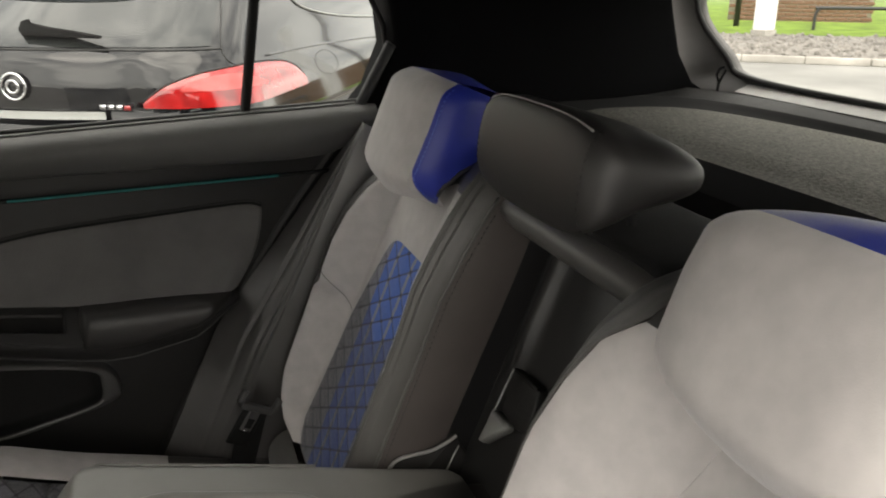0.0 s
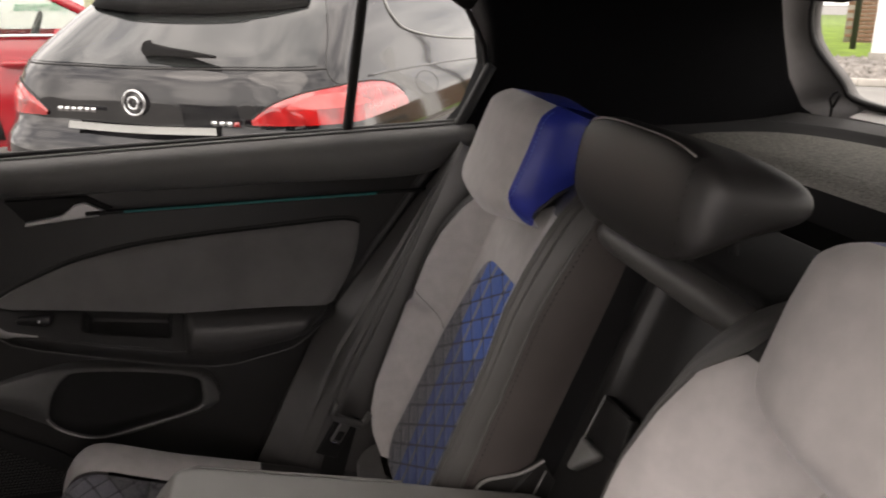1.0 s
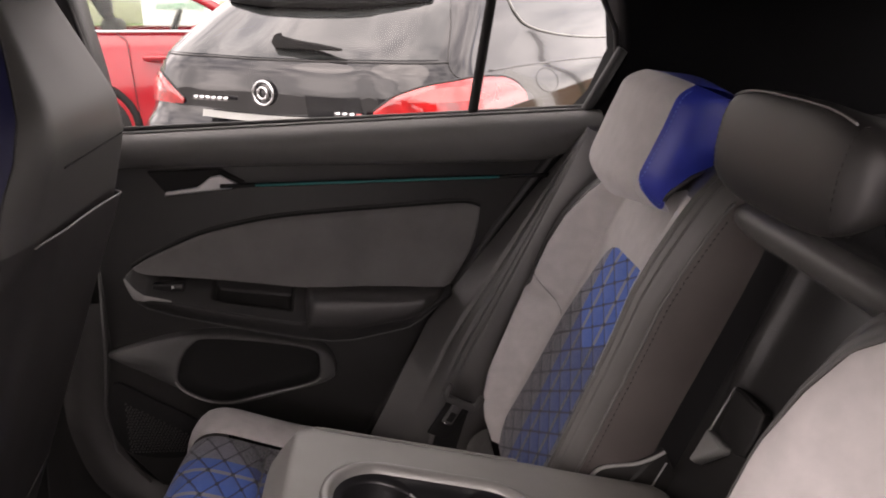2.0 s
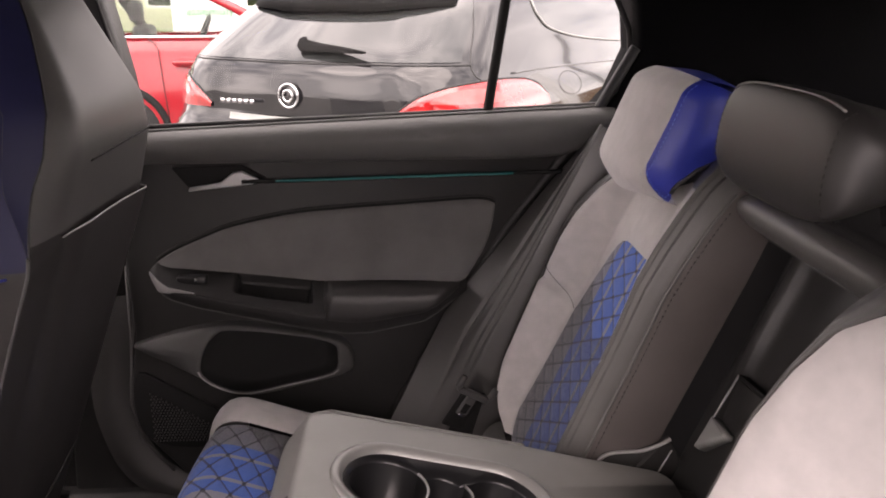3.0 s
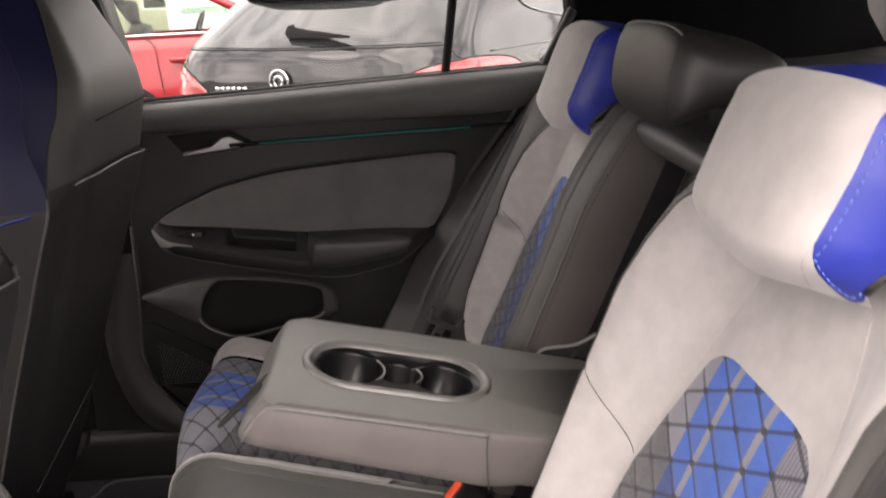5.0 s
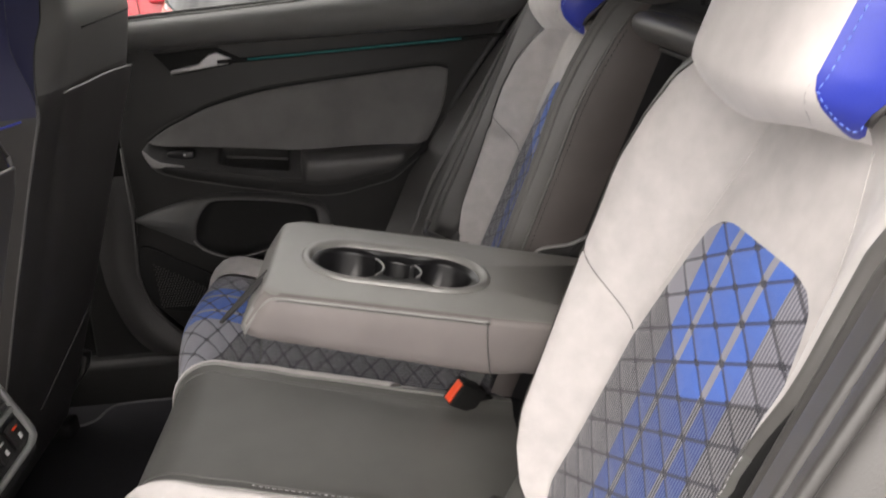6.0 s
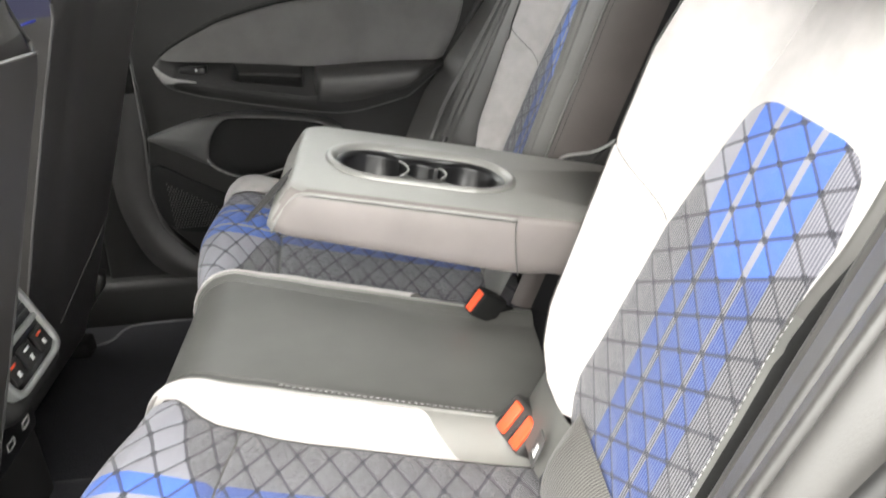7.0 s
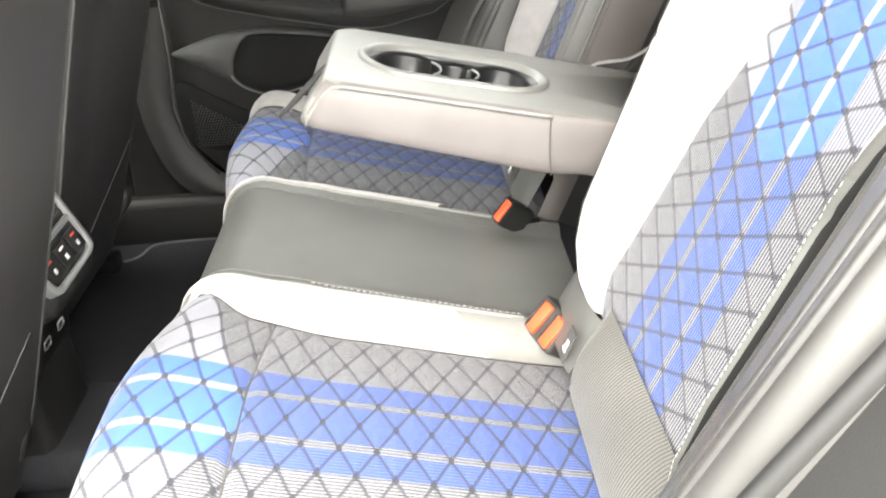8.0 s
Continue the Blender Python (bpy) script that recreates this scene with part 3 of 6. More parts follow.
part("recess_rim", block(-0.002, 0.002, -0.17, 0.17, -0.0025, 0.0025, 0.001), BELT_PLASTIC, middle, "thin grey rim").matrix_local = Matrix.Translation(back_pt(0, 0.110, -0.048)) @ pose(0, 0, 0, 0, 22.8, 0)
part("top_roll", sheet(roll, 28, 16, close_u=True), EDGE_LEATHER, middle, "padded black leather roll")
part("seat_top", block(0.262, 0.41, -0.150, 0.150, 1.088, 1.126, 0.014, 3), MATT_BLACK, middle, "black cloth top behind the roll")
LATCH = [(0.106, -0.048), (0.040, -0.043), (0.040, -0.096), (0.060, -0.104), (0.096, -0.104), (0.106, -0.098)]
latch = part("latch_plate", slab(LATCH, lambda a, b, d: back_pt(a, b, -0.078 + 0.10 * (b + 0.07) - d), 0.012, 0.003), DOOR_PLASTIC, middle, "dark plastic latch flap")
part("latch_slot", slab([(0.102, -0.047), (0.044, -0.043), (0.044, -0.039), (0.102, -0.042)], lambda a, b, d: back_pt(a, b, -0.0725 - d), 0.012, 0.001), MATT_BLACK, middle)
part("latch_lip", slab([(0.116, -0.106), (0.118, -0.150), (0.110, -0.150), (0.074, -0.112), (0.076, -0.106)], lambda a, b, d: back_pt(a, b, -0.074 - d), 0.014, 0.004), SILVER, middle, "grey plastic lip")
part("latch_edge", tube([back_pt(0.109, -0.046, -0.076), back_pt(0.113, -0.10, -0.077), back_pt(0.118, -0.15, -0.077)], 0.0014, 6), SILVER, middle)
TRIM = smooth_loop([(0.094, 0.757), (0.100, 0.772), (0.108, 0.783), (0.118, 0.788), (0.133, 0.7895), (0.158, 0.791), (0.178, 0.798), (0.192, 0.806)], 6, closed=False)
BRACKET = TRIM + [(0.215, 0.76), (0.22, 0.70), (0.10, 0.70)]
part("side_bracket", slab(BRACKET, lambda a, b, d: (a, 0.1455 + d, b), 0.02, 0.002), DOOR_PLASTIC, middle, "black plastic side bracket")
part("trim_edge", tube([(a, 0.1445, b) for a, b in TRIM], 0.0024, 8), PALE_TRIM_LIT_EDGE, middle, "thin pale trim edge")
part("bracket_seam", tube([(0.195, 0.1448, 0.790), (0.182, 0.1448, 0.763), (0.167, 0.1448, 0.735)], 0.0012, 6), SILVER, middle)


HEAD_Y = 0.376
WING_LOW = [(0.0, 0.24), (0.08, 0.11), (0.16, 0.03), (0.22, 0.0), (0.28, 0.02), (0.36, 0.12), (0.5, 0.33), (0.7, 0.50), (1.0, 0.58)]


def headrest(side, S0, HS, lift):
    h = thing("headrest", "winged headrest, grey suede front and blue leather wings", "headrest", "outer headrests")
    N0 = 0.080

    def half(v):
        return table(v, [(0, 0.078), (0.04, 0.090), (0.12, 0.099), (0.25, 0.106), (0.6, 0.109), (0.85, 0.106), (0.95, 0.101), (1.0, 0.094)])

    def width(u, v):
        return half(v) - (0.014 * ease(u * side / 0.6) if side < 0 else 0.0)

    def front(u, v):
        bulge = 0.016 * (1 - abs(u) ** 4.5) - 0.02 * max(0, (v - 0.82) / 0.18) ** 2 - 0.03 * max(0, (0.18 - v) / 0.18) ** 2
        drop = -0.010 * (1 - u * u) * (1 - v) + 0.002 * (1 - u * u) * v
        return back_pt(side * HEAD_Y + u * width(u, v), S0 + HS * v + drop, N0 + bulge)

    def cheek(d, i, v):
        p = front(d, v)
        round_ = math.sin(math.pi * min(0.5, i * 1.6))
        return p - N_DIR * 0.128 * i ** 1.1 + Vector((0, d * (0.013 * round_ - 0.012 * i * i), 0)) + S_DIR * 0.01 * i * (1 - v)
    part("front_pad", sheet(lambda i, j: front(2 * i - 1, j), 36, 28), SUEDE, h, "light grey suede pad")
    for d in (-1, 1):
        part("wing", sheet(lambda i, j: cheek(d, i, table(i, WING_LOW) + (1 - table(i, WING_LOW)) * j), 24, 24), BLUE_LEATHER, h, "blue leather wing")
        part("cheek_pad", sheet(lambda i, j: cheek(d, 0.33 * i, table(0.33 * i, WING_LOW) * j), 10, 6), SUEDE, h, "light grey suede")
        edge_line = [cheek(d, 0.055, 0.16 + 0.80 * q / 40) for q in range(41)]
        low_line = [cheek(d, 0.055 + 0.24 * q / 20, table(0.055 + 0.24 * q / 20, WING_LOW) + 0.035) for q in range(20, 0, -1)]
        off = Vector((0, d * 0.0006, 0)) + N_DIR * 0.0005
        part("wing_stitching", stitches([p + off for p in low_line + edge_line], 0.0034, 0.0028, 0.00055), BLUE_THREAD, h, "light blue stitching")
        part("wing_piping", tube([cheek(d, q / 30, table(q / 30, WING_LOW)) for q in range(10, 31)], 0.003, 6), LEATHER, h, "black leather piping")

    def top(i, j):
        u = 2 * i - 1
        a, b = front(u, 1.0), cheek(1 if u > 0 else -1, 1.0, 1.0)
        b.y = side * HEAD_Y + u * (width(u, 1.0) - 0.012)
        return a.lerp(b, j) + S_DIR * lift * math.sin(math.pi * min(1.0, j * 1.1)) * (1 - 0.5 * abs(u))
    part("top_cover", sheet(top, 24, 10), BLUE_LEATHER, h, "blue leather")

    def rear(i, j):
        u = 2 * i - 1
        v = 0.5 + 0.5 * j
        a = cheek(1 if u > 0 else -1, 1.0, v)
        a.y = side * HEAD_Y + u * (width(u, v) - 0.012)
        return a - N_DIR * 0.015 * (1 - u * u)
    part("rear_cover", sheet(rear, 20, 12), BLUE_LEATHER, h, "blue leather")

    def under(i, j):
        u = 2 * i - 1
        a, b = front(u, 0.0), cheek(1 if u > 0 else -1, 1.0, 0.5)
        b.y = side * HEAD_Y + u * (width(u, 0.5) - 0.012)
        return a.lerp(b, j) - N_DIR * 0.0 - S_DIR * 0.012 * math.sin(math.pi * j) * (1 - u * u)
    part("under_pad", sheet(under, 20, 8), LEATHER, h, "black leather underside")
    for d in (-0.03, 0.03):
        part("post", tube([back_pt(side * HEAD_Y + d, 0.07, -0.03), back_pt(side * HEAD_Y + d, 0.16, 0.02)], 0.006, 10), CHROME, h, "chrome post")
    return h


headrest(-1, 0.101, 0.132, 0.026)
headrest(1, 0.087, 0.160, 0.016)

mid_head = thing("middle_headrest", "low black leather headrest with stitched seams", "headrest")


MID_SIDE = smooth_loop([(0.226, 1.252), (0.210, 1.246), (0.200, 1.205), (0.199, 1.158), (0.214, 1.144), (0.26, 1.162), (0.308, 1.174), (0.326, 1.188), (0.324, 1.212), (0.295, 1.232), (0.25, 1.245)], 6)
MID_C = (0.245, 1.197)


def mid_pad(i, j):
    k = int(round(i * len(MID_SIDE))) % len(MID_SIDE)
    x, z = MID_SIDE[k]
    q = math.sin((2 * j - 1) * math.pi / 2)
    fz = max(0.0, 1 - abs(q) ** 3.4) ** (1 / 2.8)
    fx = max(0.0, 1 - abs(q) ** 9) ** (1 / 3.6)
    return Vector((MID_C[0] + (x - MID_C[0]) * max(fx, 0.01), 0.137 * q, MID_C[1] + (z - 1.2) * max(fz, 0.01)))


part("pad", sheet(mid_pad, len(MID_SIDE), 86, close_u=True), LEATHER, mid_head)
for q in (-1, 1):
    part("stitching", stitches([Vector((MID_C[0] + (x - MID_C[0]) * 0.972, 0.112 * q, MID_C[1] + (z - 1.2) * 0.806)) for x, z in MID_SIDE[2:26]], 0.004, 0.003, 0.0005), LEATHER, mid_head, "dark stitching")
part("top_piping", tube([Vector(mid_pad(4 / len(MID_SIDE), 0.22 + 0.60 * q / 24)) + Vector((-0.001, 0, 0.0006)) for q in range(25)], 0.0012, 6), RIM_PLASTIC, mid_head)
for d in (-0.03, 0.06):
    part("post", tube([(0.325, d, 1.04), (0.300, d, 1.18)], 0.005, 10), MATT_BLACK, mid_head, "black post")

# ---- rear bench cushion ----
PROFILE = smooth_loop([(0.06, 0.512), (-0.02, 0.528), (-0.10, 0.548), (-0.20, 0.575), (-0.30, 0.601), (-0.36, 0.620), (-0.405, 0.635), (-0.432, 0.639), (-0.456, 0.630), (-0.472, 0.603), (-0.478, 0.55), (-0.470, 0.47), (-0.46, 0.38)], 8, closed=False)
P_LEN = [0.0]
for (ax, az), (bx, bz) in zip(PROFILE, PROFILE[1:]):
    P_LEN.append(P_LEN[-1] + math.hypot(bx - ax, bz - az))


def arc_of_x(x):
    for k in range(len(PROFILE)):
        if PROFILE[k][0] <= x:
            return P_LEN[k]
    return P_LEN[-1]


def cush_pt(y, a, n=0.0):
    a = min(max(a, 0.0), P_LEN[-1] - 1e-6)
    k = next(q for q in range(len(P_LEN) - 1) if P_LEN[q + 1] > a)
    t = (a - P_LEN[k]) / (P_LEN[k + 1] - P_LEN[k])
    (ax, az), (bx, bz) = PROFILE[k], PROFILE[k + 1]
    dx, dz = bx - ax, bz - az
    L = math.hypot(dx, dz)
    bow = table(abs(y), [(0.0, 0.044), (0.1, 0.044), (0.14, 0.042), (0.2, 0.032), (0.27, 0.012), (0.33, 0.0)]) * ease((-0.26 - ax - dx * t) / 0.2)
    return Vector((ax + dx * t + bow + n * dz / L, y, az + dz * t - n * dx / L - 0.013 * table(abs(y), [(0.0, 1.0), (0.2, 1.0), (0.3, 0.0)]) * ease((-0.30 - ax - dx * t) / 0.11)))


A_END = P_LEN[-1]
A_SEAM = arc_of_x(-0.335)
A_WEDGE = arc_of_x(-0.3355)
A_BUCKLE = arc_of_x(-0.095)
def mid_n(y, a=0.0):
    return 0.022 * max(ease((abs(y) - 0.095) / 0.045), 0.55 + 0.3 * ease((a / A_END - 0.1) / 0.4))


part("middle_cushion", sheet(lambda i, j: cush_pt(-0.14 + 0.28 * i, A_END * j, mid_n(-0.14 + 0.28 * i, A_END * j)), 24, 60), GREY_LEATHER, bench, "smooth dark leather middle seat")
IN_EDGE = [(arc_of_x(-0.24), 0.20), (arc_of_x(-0.30), 0.197), (arc_of_x(-0.374), 0.184), (arc_of_x(-0.42), 0.168), (arc_of_x(-0.446), 0.154), (arc_of_x(-0.466), 0.1425), (arc_of_x(-0.476), 0.1405)]
for side in (-1, 1):
    def in_edge(a):
        # where the check panel begins
        return table(a, IN_EDGE)

    def front_rise(a):
        return 0.019 * ease((a - arc_of_x(-0.40)) / (arc_of_x(-0.46) - arc_of_x(-0.40)))

    def inner(i, j):
        a0 = arc_of_x(-0.125) + (arc_of_x(-0.07) - arc_of_x(-0.125)) * i
        a = a0 + (A_END - a0) * j
        y = 0.14 + (in_edge(a) - 0.14) * i
        return cush_pt(side * y, a, 0.022 + 0.006 * math.sin(math.pi * min(1.0, 2.2 * i)) - (0.026 - front_rise(a)) * ease(i) ** 1.2 - 0.003 * (1 - 0.8 * i) * ease((j - 0.5) / 0.25))
    part("inner_bolster", sheet(inner, 12, 50), SUEDE, bench, "light grey suede bolster")

    def patch(i, j):
        a0 = arc_of_x(-0.125) + (arc_of_x(-0.07) - arc_of_x(-0.125)) * i
        return cush_pt(side * (0.14 + 0.06 * i), a0 * j, 0.022 - 0.026 * ease(i) ** 1.2)
    part("leather_patch", sheet(patch, 8, 10), PALE_LIT_LEATHER, bench)

    def seat_n(y, a):
        ie = in_edge(a)
        w = (abs(y) - (ie + 0.52) / 2) / ((0.52 - ie) / 2)
        n = 0.010 * (1 - w * w) - 0.007 * math.exp(-((a - A_SEAM) / 0.006) ** 2) * ease((1 - abs(w)) / 0.12)
        return n - 0.006 * math.exp(-((1 - abs(w)) / 0.05) ** 2) + front_rise(a) * (1 - ease((abs(y) - ie) / 0.20))
    for nm, a0, a1, dv in (("seat_panel", 0.0, A_SEAM, 0.007), ("thigh_panel", A_SEAM, A_END, 0.0115)):
        def chk(i, j, a0=a0, a1=a1):
            a = a0 + (a1 - a0) * j
            y = in_edge(a) + (0.52 - in_edge(a)) * i
            return cush_pt(side * y, a, seat_n(y, a))
        part(nm, sheet(chk, 26, 34, lambda i, j, a0=a0, a1=a1, dv=dv: (in_edge(a0 + (a1 - a0) * j) + (0.52 - in_edge(a0 + (a1 - a0) * j)) * i - SEAT_Y, a0 + (a1 - a0) * j - A_WEDGE - 0.148 + dv)), CHECK, bench, "quilted blue and grey check fabric")

    def outer(i, j):
        a = A_END * (0.3 + 0.7 * j)
        return cush_pt(side * (0.52 + 0.10 * i), a, 0.009 * math.sin(math.pi * min(1, i * 1.1)) ** 0.7 - 0.05 * max(0, i - 0.8) / 0.2)
    part("outer_bolster", sheet(outer, 14, 40), SUEDE, bench, "light grey suede bolster")
    part("rear_bolster", sheet(lambda i, j: outer(i, -0.3 / 0.7 * (1 - j)), 14, 10), LEATHER, bench, "black leather rear bolster")
    part("piping", tube([cush_pt(side * 0.141, A_BUCKLE * 0.6 + (A_END - A_BUCKLE * 0.6) * q / 70, 0.0225) for q in range(71)], 0.0026, 8), PALE_LIT_LEATHER, bench, "pale grey piping")
    part("stitching", stitches([cush_pt(side * 0.1262, A_BUCKLE * 0.6 + (A_END * 0.36) * q / 40, mid_n(0.1262, A_BUCKLE * 0.6 + (A_END * 0.36) * q / 40) + 0.0014) for q in range(41)], 0.005, 0.003, 0.0005), THREAD if side < 0 else GREY_LEATHER, bench, "pale stitching")
    part("cushion_seam", tube([cush_pt(side * 0.121, A_BUCKLE * 0.6 + (A_END * 0.80 - A_BUCKLE * 0.6) * q / 60, mid_n(0.121, A_BUCKLE * 0.6 + (A_END * 0.80 - A_BUCKLE * 0.6) * q / 60) + 0.0002) for q in range(61)], 0.0013, 6), GREY_LEATHER, bench)
    part("cross_seam", tube([cush_pt(side * (0.192 + 0.328 * q / 20), A_SEAM, seat_n(0.192 + 0.328 * q / 20, A_SEAM) + 0.0004) for q in range(21)], 0.0011, 6), EDGE_LEATHER, bench)

# ---- folded centre armrest ----
ARM_T = radians(12.8)
ARM_M = Matrix.Translation((-0.095, 0.0, 0.8388)) @ Matrix.Rotation(ARM_T, 4, "Y")
arm = thing("fold_down_armrest", "dark grey leather armrest folded down, three cup holders", "armrest")
NA = 96


def rounded(t, hx, hy, r, x0=0.0):
    """Rounded rectangle by an angle-like parameter."""
    a = 2 * math.pi * t
    p = 9.0 - 3.0 * r
    c, s = math.cos(a), math.sin(a)
    f = (abs(c) ** p + abs(s) ** p) ** (-1 / p)
    return x0 + hx * f * c, hy * f * s


def stadium(t, half_len, half_w):
    a = 2 * math.pi * t
    c, s = math.cos(a), math.sin(a)
    st = half_len - half_w
    if abs(c) * half_w <= abs(s) * st:
        k = half_w / abs(s)
    else:
        A, B, C = 1.0, -2 * st * abs(c), st * st - half_w * half_w
        k = (-B + math.sqrt(max(0, B * B - 4 * A * C))) / 2
    return k * c, k * s


WELLS = ((-0.058, 0.0415), (0.0, 0.027), (0.058, 0.0395))


def wells(t, grow=0.0):
    a = 2 * math.pi * t
    c, s = math.cos(a), math.sin(a)
    best = 0.0
    for x, r in WELLS:
        r = r + grow
        disc = (x * c) ** 2 - (x * x - r * r)
        if disc >= 0:
            best = max(best, x * c + math.sqrt(disc))
    return best * c, best * s




def arm_outline(xf, hy, r=0.024, xb=0.285):
    """Rounded plan of the armrest, 96 points, the corners at the same places in every ring."""
    out = []
    for cx, cy, a0 in ((xb - r, hy - r, 0.0), (xf + r, hy - r, 90.0), (xf + r, -hy + r, 180.0), (xb - r, -hy + r, 270.0)):
        for q in range(13):
            a = radians(a0 + 90.0 * q / 12)
            out.append((cx + r * math.cos(a), cy + r * math.sin(a)))
    full = []
    for k in range(4):
        arc, nxt = out[13 * k:13 * k + 13], out[(13 * k + 13) % 52]
        full += arc
        m = 16 if k in (0, 2) else 6
        full += [(arc[-1][0] + (nxt[0] - arc[-1][0]) * q / m, arc[-1][1] + (nxt[1] - arc[-1][1]) * q / m) for q in range(1, m)]
    return full


def arm_low(x):
    return -0.0585 - 0.0545 * (x + 0.177)


def arm_waist(x, f):
    return 1.0 - 0.16 * ease((x - 0.112) / 0.06) * (0.15 + 0.85 * f)


def arm_ring(xf, hy, f, drop, r=0.024):
    return [(x, y * arm_waist(x, f), f * arm_low(x) - drop) for x, y in arm_outline(xf, hy, r)]


bm = bmesh.new()
ARM_RINGS = [arm_ring(-0.158, 0.108, 1.0, 0.001), arm_ring(-0.170, 0.1195, 1.0, 0.0), arm_ring(-0.1755, 0.1235, 0.95, 0.0), arm_ring(-0.1735, 0.1262, 0.75, 0.0), arm_ring(-0.165, 0.1275, 0.4, 0.0), arm_ring(-0.157, 0.1265, 0.10, 0.001),
             arm_ring(-0.1545, 0.1245, 0.0, 0.003), arm_ring(-0.150, 0.1205, 0.0, 0.0006), arm_ring(-0.143, 0.114, 0.0, 0.0)]
rings = [[bm.verts.new(p) for p in ring] for ring in ARM_RINGS]
n_ = len(rings[0])
rings.append([bm.verts.new((*stadium(math.atan2(v.co.y, v.co.x) / (2 * math.pi), 0.121, 0.068), 0.0)) for v in rings[-1]])
for A, B in zip(rings, rings[1:]):
    for q in range(n_):
        bm.faces.new((A[q], A[(q + 1) % n_], B[(q + 1) % n_], B[q]))
bm.faces.new(rings[0])
bmesh.ops.recalc_face_normals(bm, faces=bm.faces)
for f in bm.faces:
    c = f.calc_center_median()
    f.material_index = 1 if abs(f.normal.y) > 0.4 and c.z < -0.001 and -0.165 < c.x else 0
body = part("body", bm, PALE_LIT_LEATHER, arm, "grey leather top, taupe vinyl sides")
body.data.materials.append(ARM_SIDE)
body.matrix_local = ARM_M
for sy in (-1, 1):
    # piping of the side panel: along its top, over the front corner and down to the lower edge
    run = [(0.105 - 0.235 * q / 30, sy * 0.1262, -0.0035) for q in range(31)]
    run += [(-0.137, sy * 0.1245, -0.0055), (-0.144, sy * 0.1222, -0.009), (-0.150, sy * 0.1205, -0.016), (-0.1575, sy * 0.1195, -0.030), (-0.1645, sy * 0.1195, -0.045), (-0.168, sy * 0.1185, -0.056)]
    part("side_piping", tube([(x, y + sy * 0.0012, z) for x, y, z in run], 0.0020, 6), PALE_LIT_LEATHER, arm).matrix_local = ARM_M
    part("side_seam", tube([(x, y + sy * 0.0008, z - 0.0034) for x, y, z in run], 0.0011, 6), EDGE_LEATHER, arm).matrix_local = ARM_M
    seam = [(0.103 + 0.016 * f ** 1.5, sy * 0.1278 * arm_waist(0.103, f), f * arm_low(0.11)) for f in [0.02 + 0.96 * q / 12 for q in range(13)]]
    part("seam", tube(seam, 0.0009, 6), EDGE_LEATHER, arm).matrix_local = ARM_M
bm = bmesh.new()
rings = []
for hl, hw, dz in ((0.121, 0.068, -0.002), (0.120, 0.067, 0.003), (0.116, 0.063, 0.005), (0.110, 0.057, 0.003), (0.107, 0.054, -0.003)):
    rings.append([bm.verts.new((*stadium(q / NA, hl, hw), dz)) for q in range(NA)])
for A, B in zip(rings, rings[1:]):
    for q in range(NA):
        bm.faces.new((A[q], A[(q + 1) % NA], B[(q + 1) % NA], B[q]))
part("cup_rim", bm, RIM_PLASTIC, arm, "satin grey plastic rim").matrix_local = ARM_M
bm = bmesh.new()
rings = [[bm.verts.new((*stadium(q / NA, 0.107, 0.054), -0.003)) for q in range(NA)]]
for g, dz in ((0.001, -0.005), (0.0, -0.008), (-0.002, -0.06), (-0.012, -0.066)):
    rings.append([bm.verts.new((*wells(q / NA, g), dz)) for q in range(NA)])
for A, B in zip(rings, rings[1:]):
    for q in range(NA):
        bm.faces.new((A[q], A[(q + 1) % NA], B[(q + 1) % NA], B[q]))
bm.faces.new(rings[-1])
part("cup_tray", bm, GLOSS_BLACK, arm, "black plastic cup wells").matrix_local = ARM_M
for x, r in ((-0.058, 0.0415), (0.003, 0.0285)):
    arc = [(x + r * math.cos(0.72 * (q / 12 - 1)), r * math.sin(0.72 * (q / 12 - 1)), -0.0045) for q in range(25)]
    part("well_wall", tube(arc, 0.0016, 6), SILVER, arm, "thin bright divider").matrix_local = ARM_M
    part("well_divider", sheet(lambda i, j, arc=arc: Vector(arc[int(round(i * 24))]) + Vector((0, 0, -0.058 * j)), 24, 2), GLOSS_BLACK, arm).matrix_local = ARM_M
# hinge end of the armrest reaching into the seat back
part("hinge_end", block(0.27, 0.36, -0.105, 0.105, -0.084, -0.004, 0.02, 4), LEATHER, arm).matrix_local = ARM_M
loop = smooth_loop([(-0.155, -0.050, -0.006), (-0.172, -0.054, -0.028), (-0.197, -0.062, -0.064), (-0.200, -0.076, -0.066), (-0.178, -0.078, -0.036), (-0.158, -0.072, -0.008)], 6, closed=False)
part("pull_loop", tube(loop, 0.0026, 6), WEBBING, arm, "black fabric pull loop").matrix_local = ARM_M


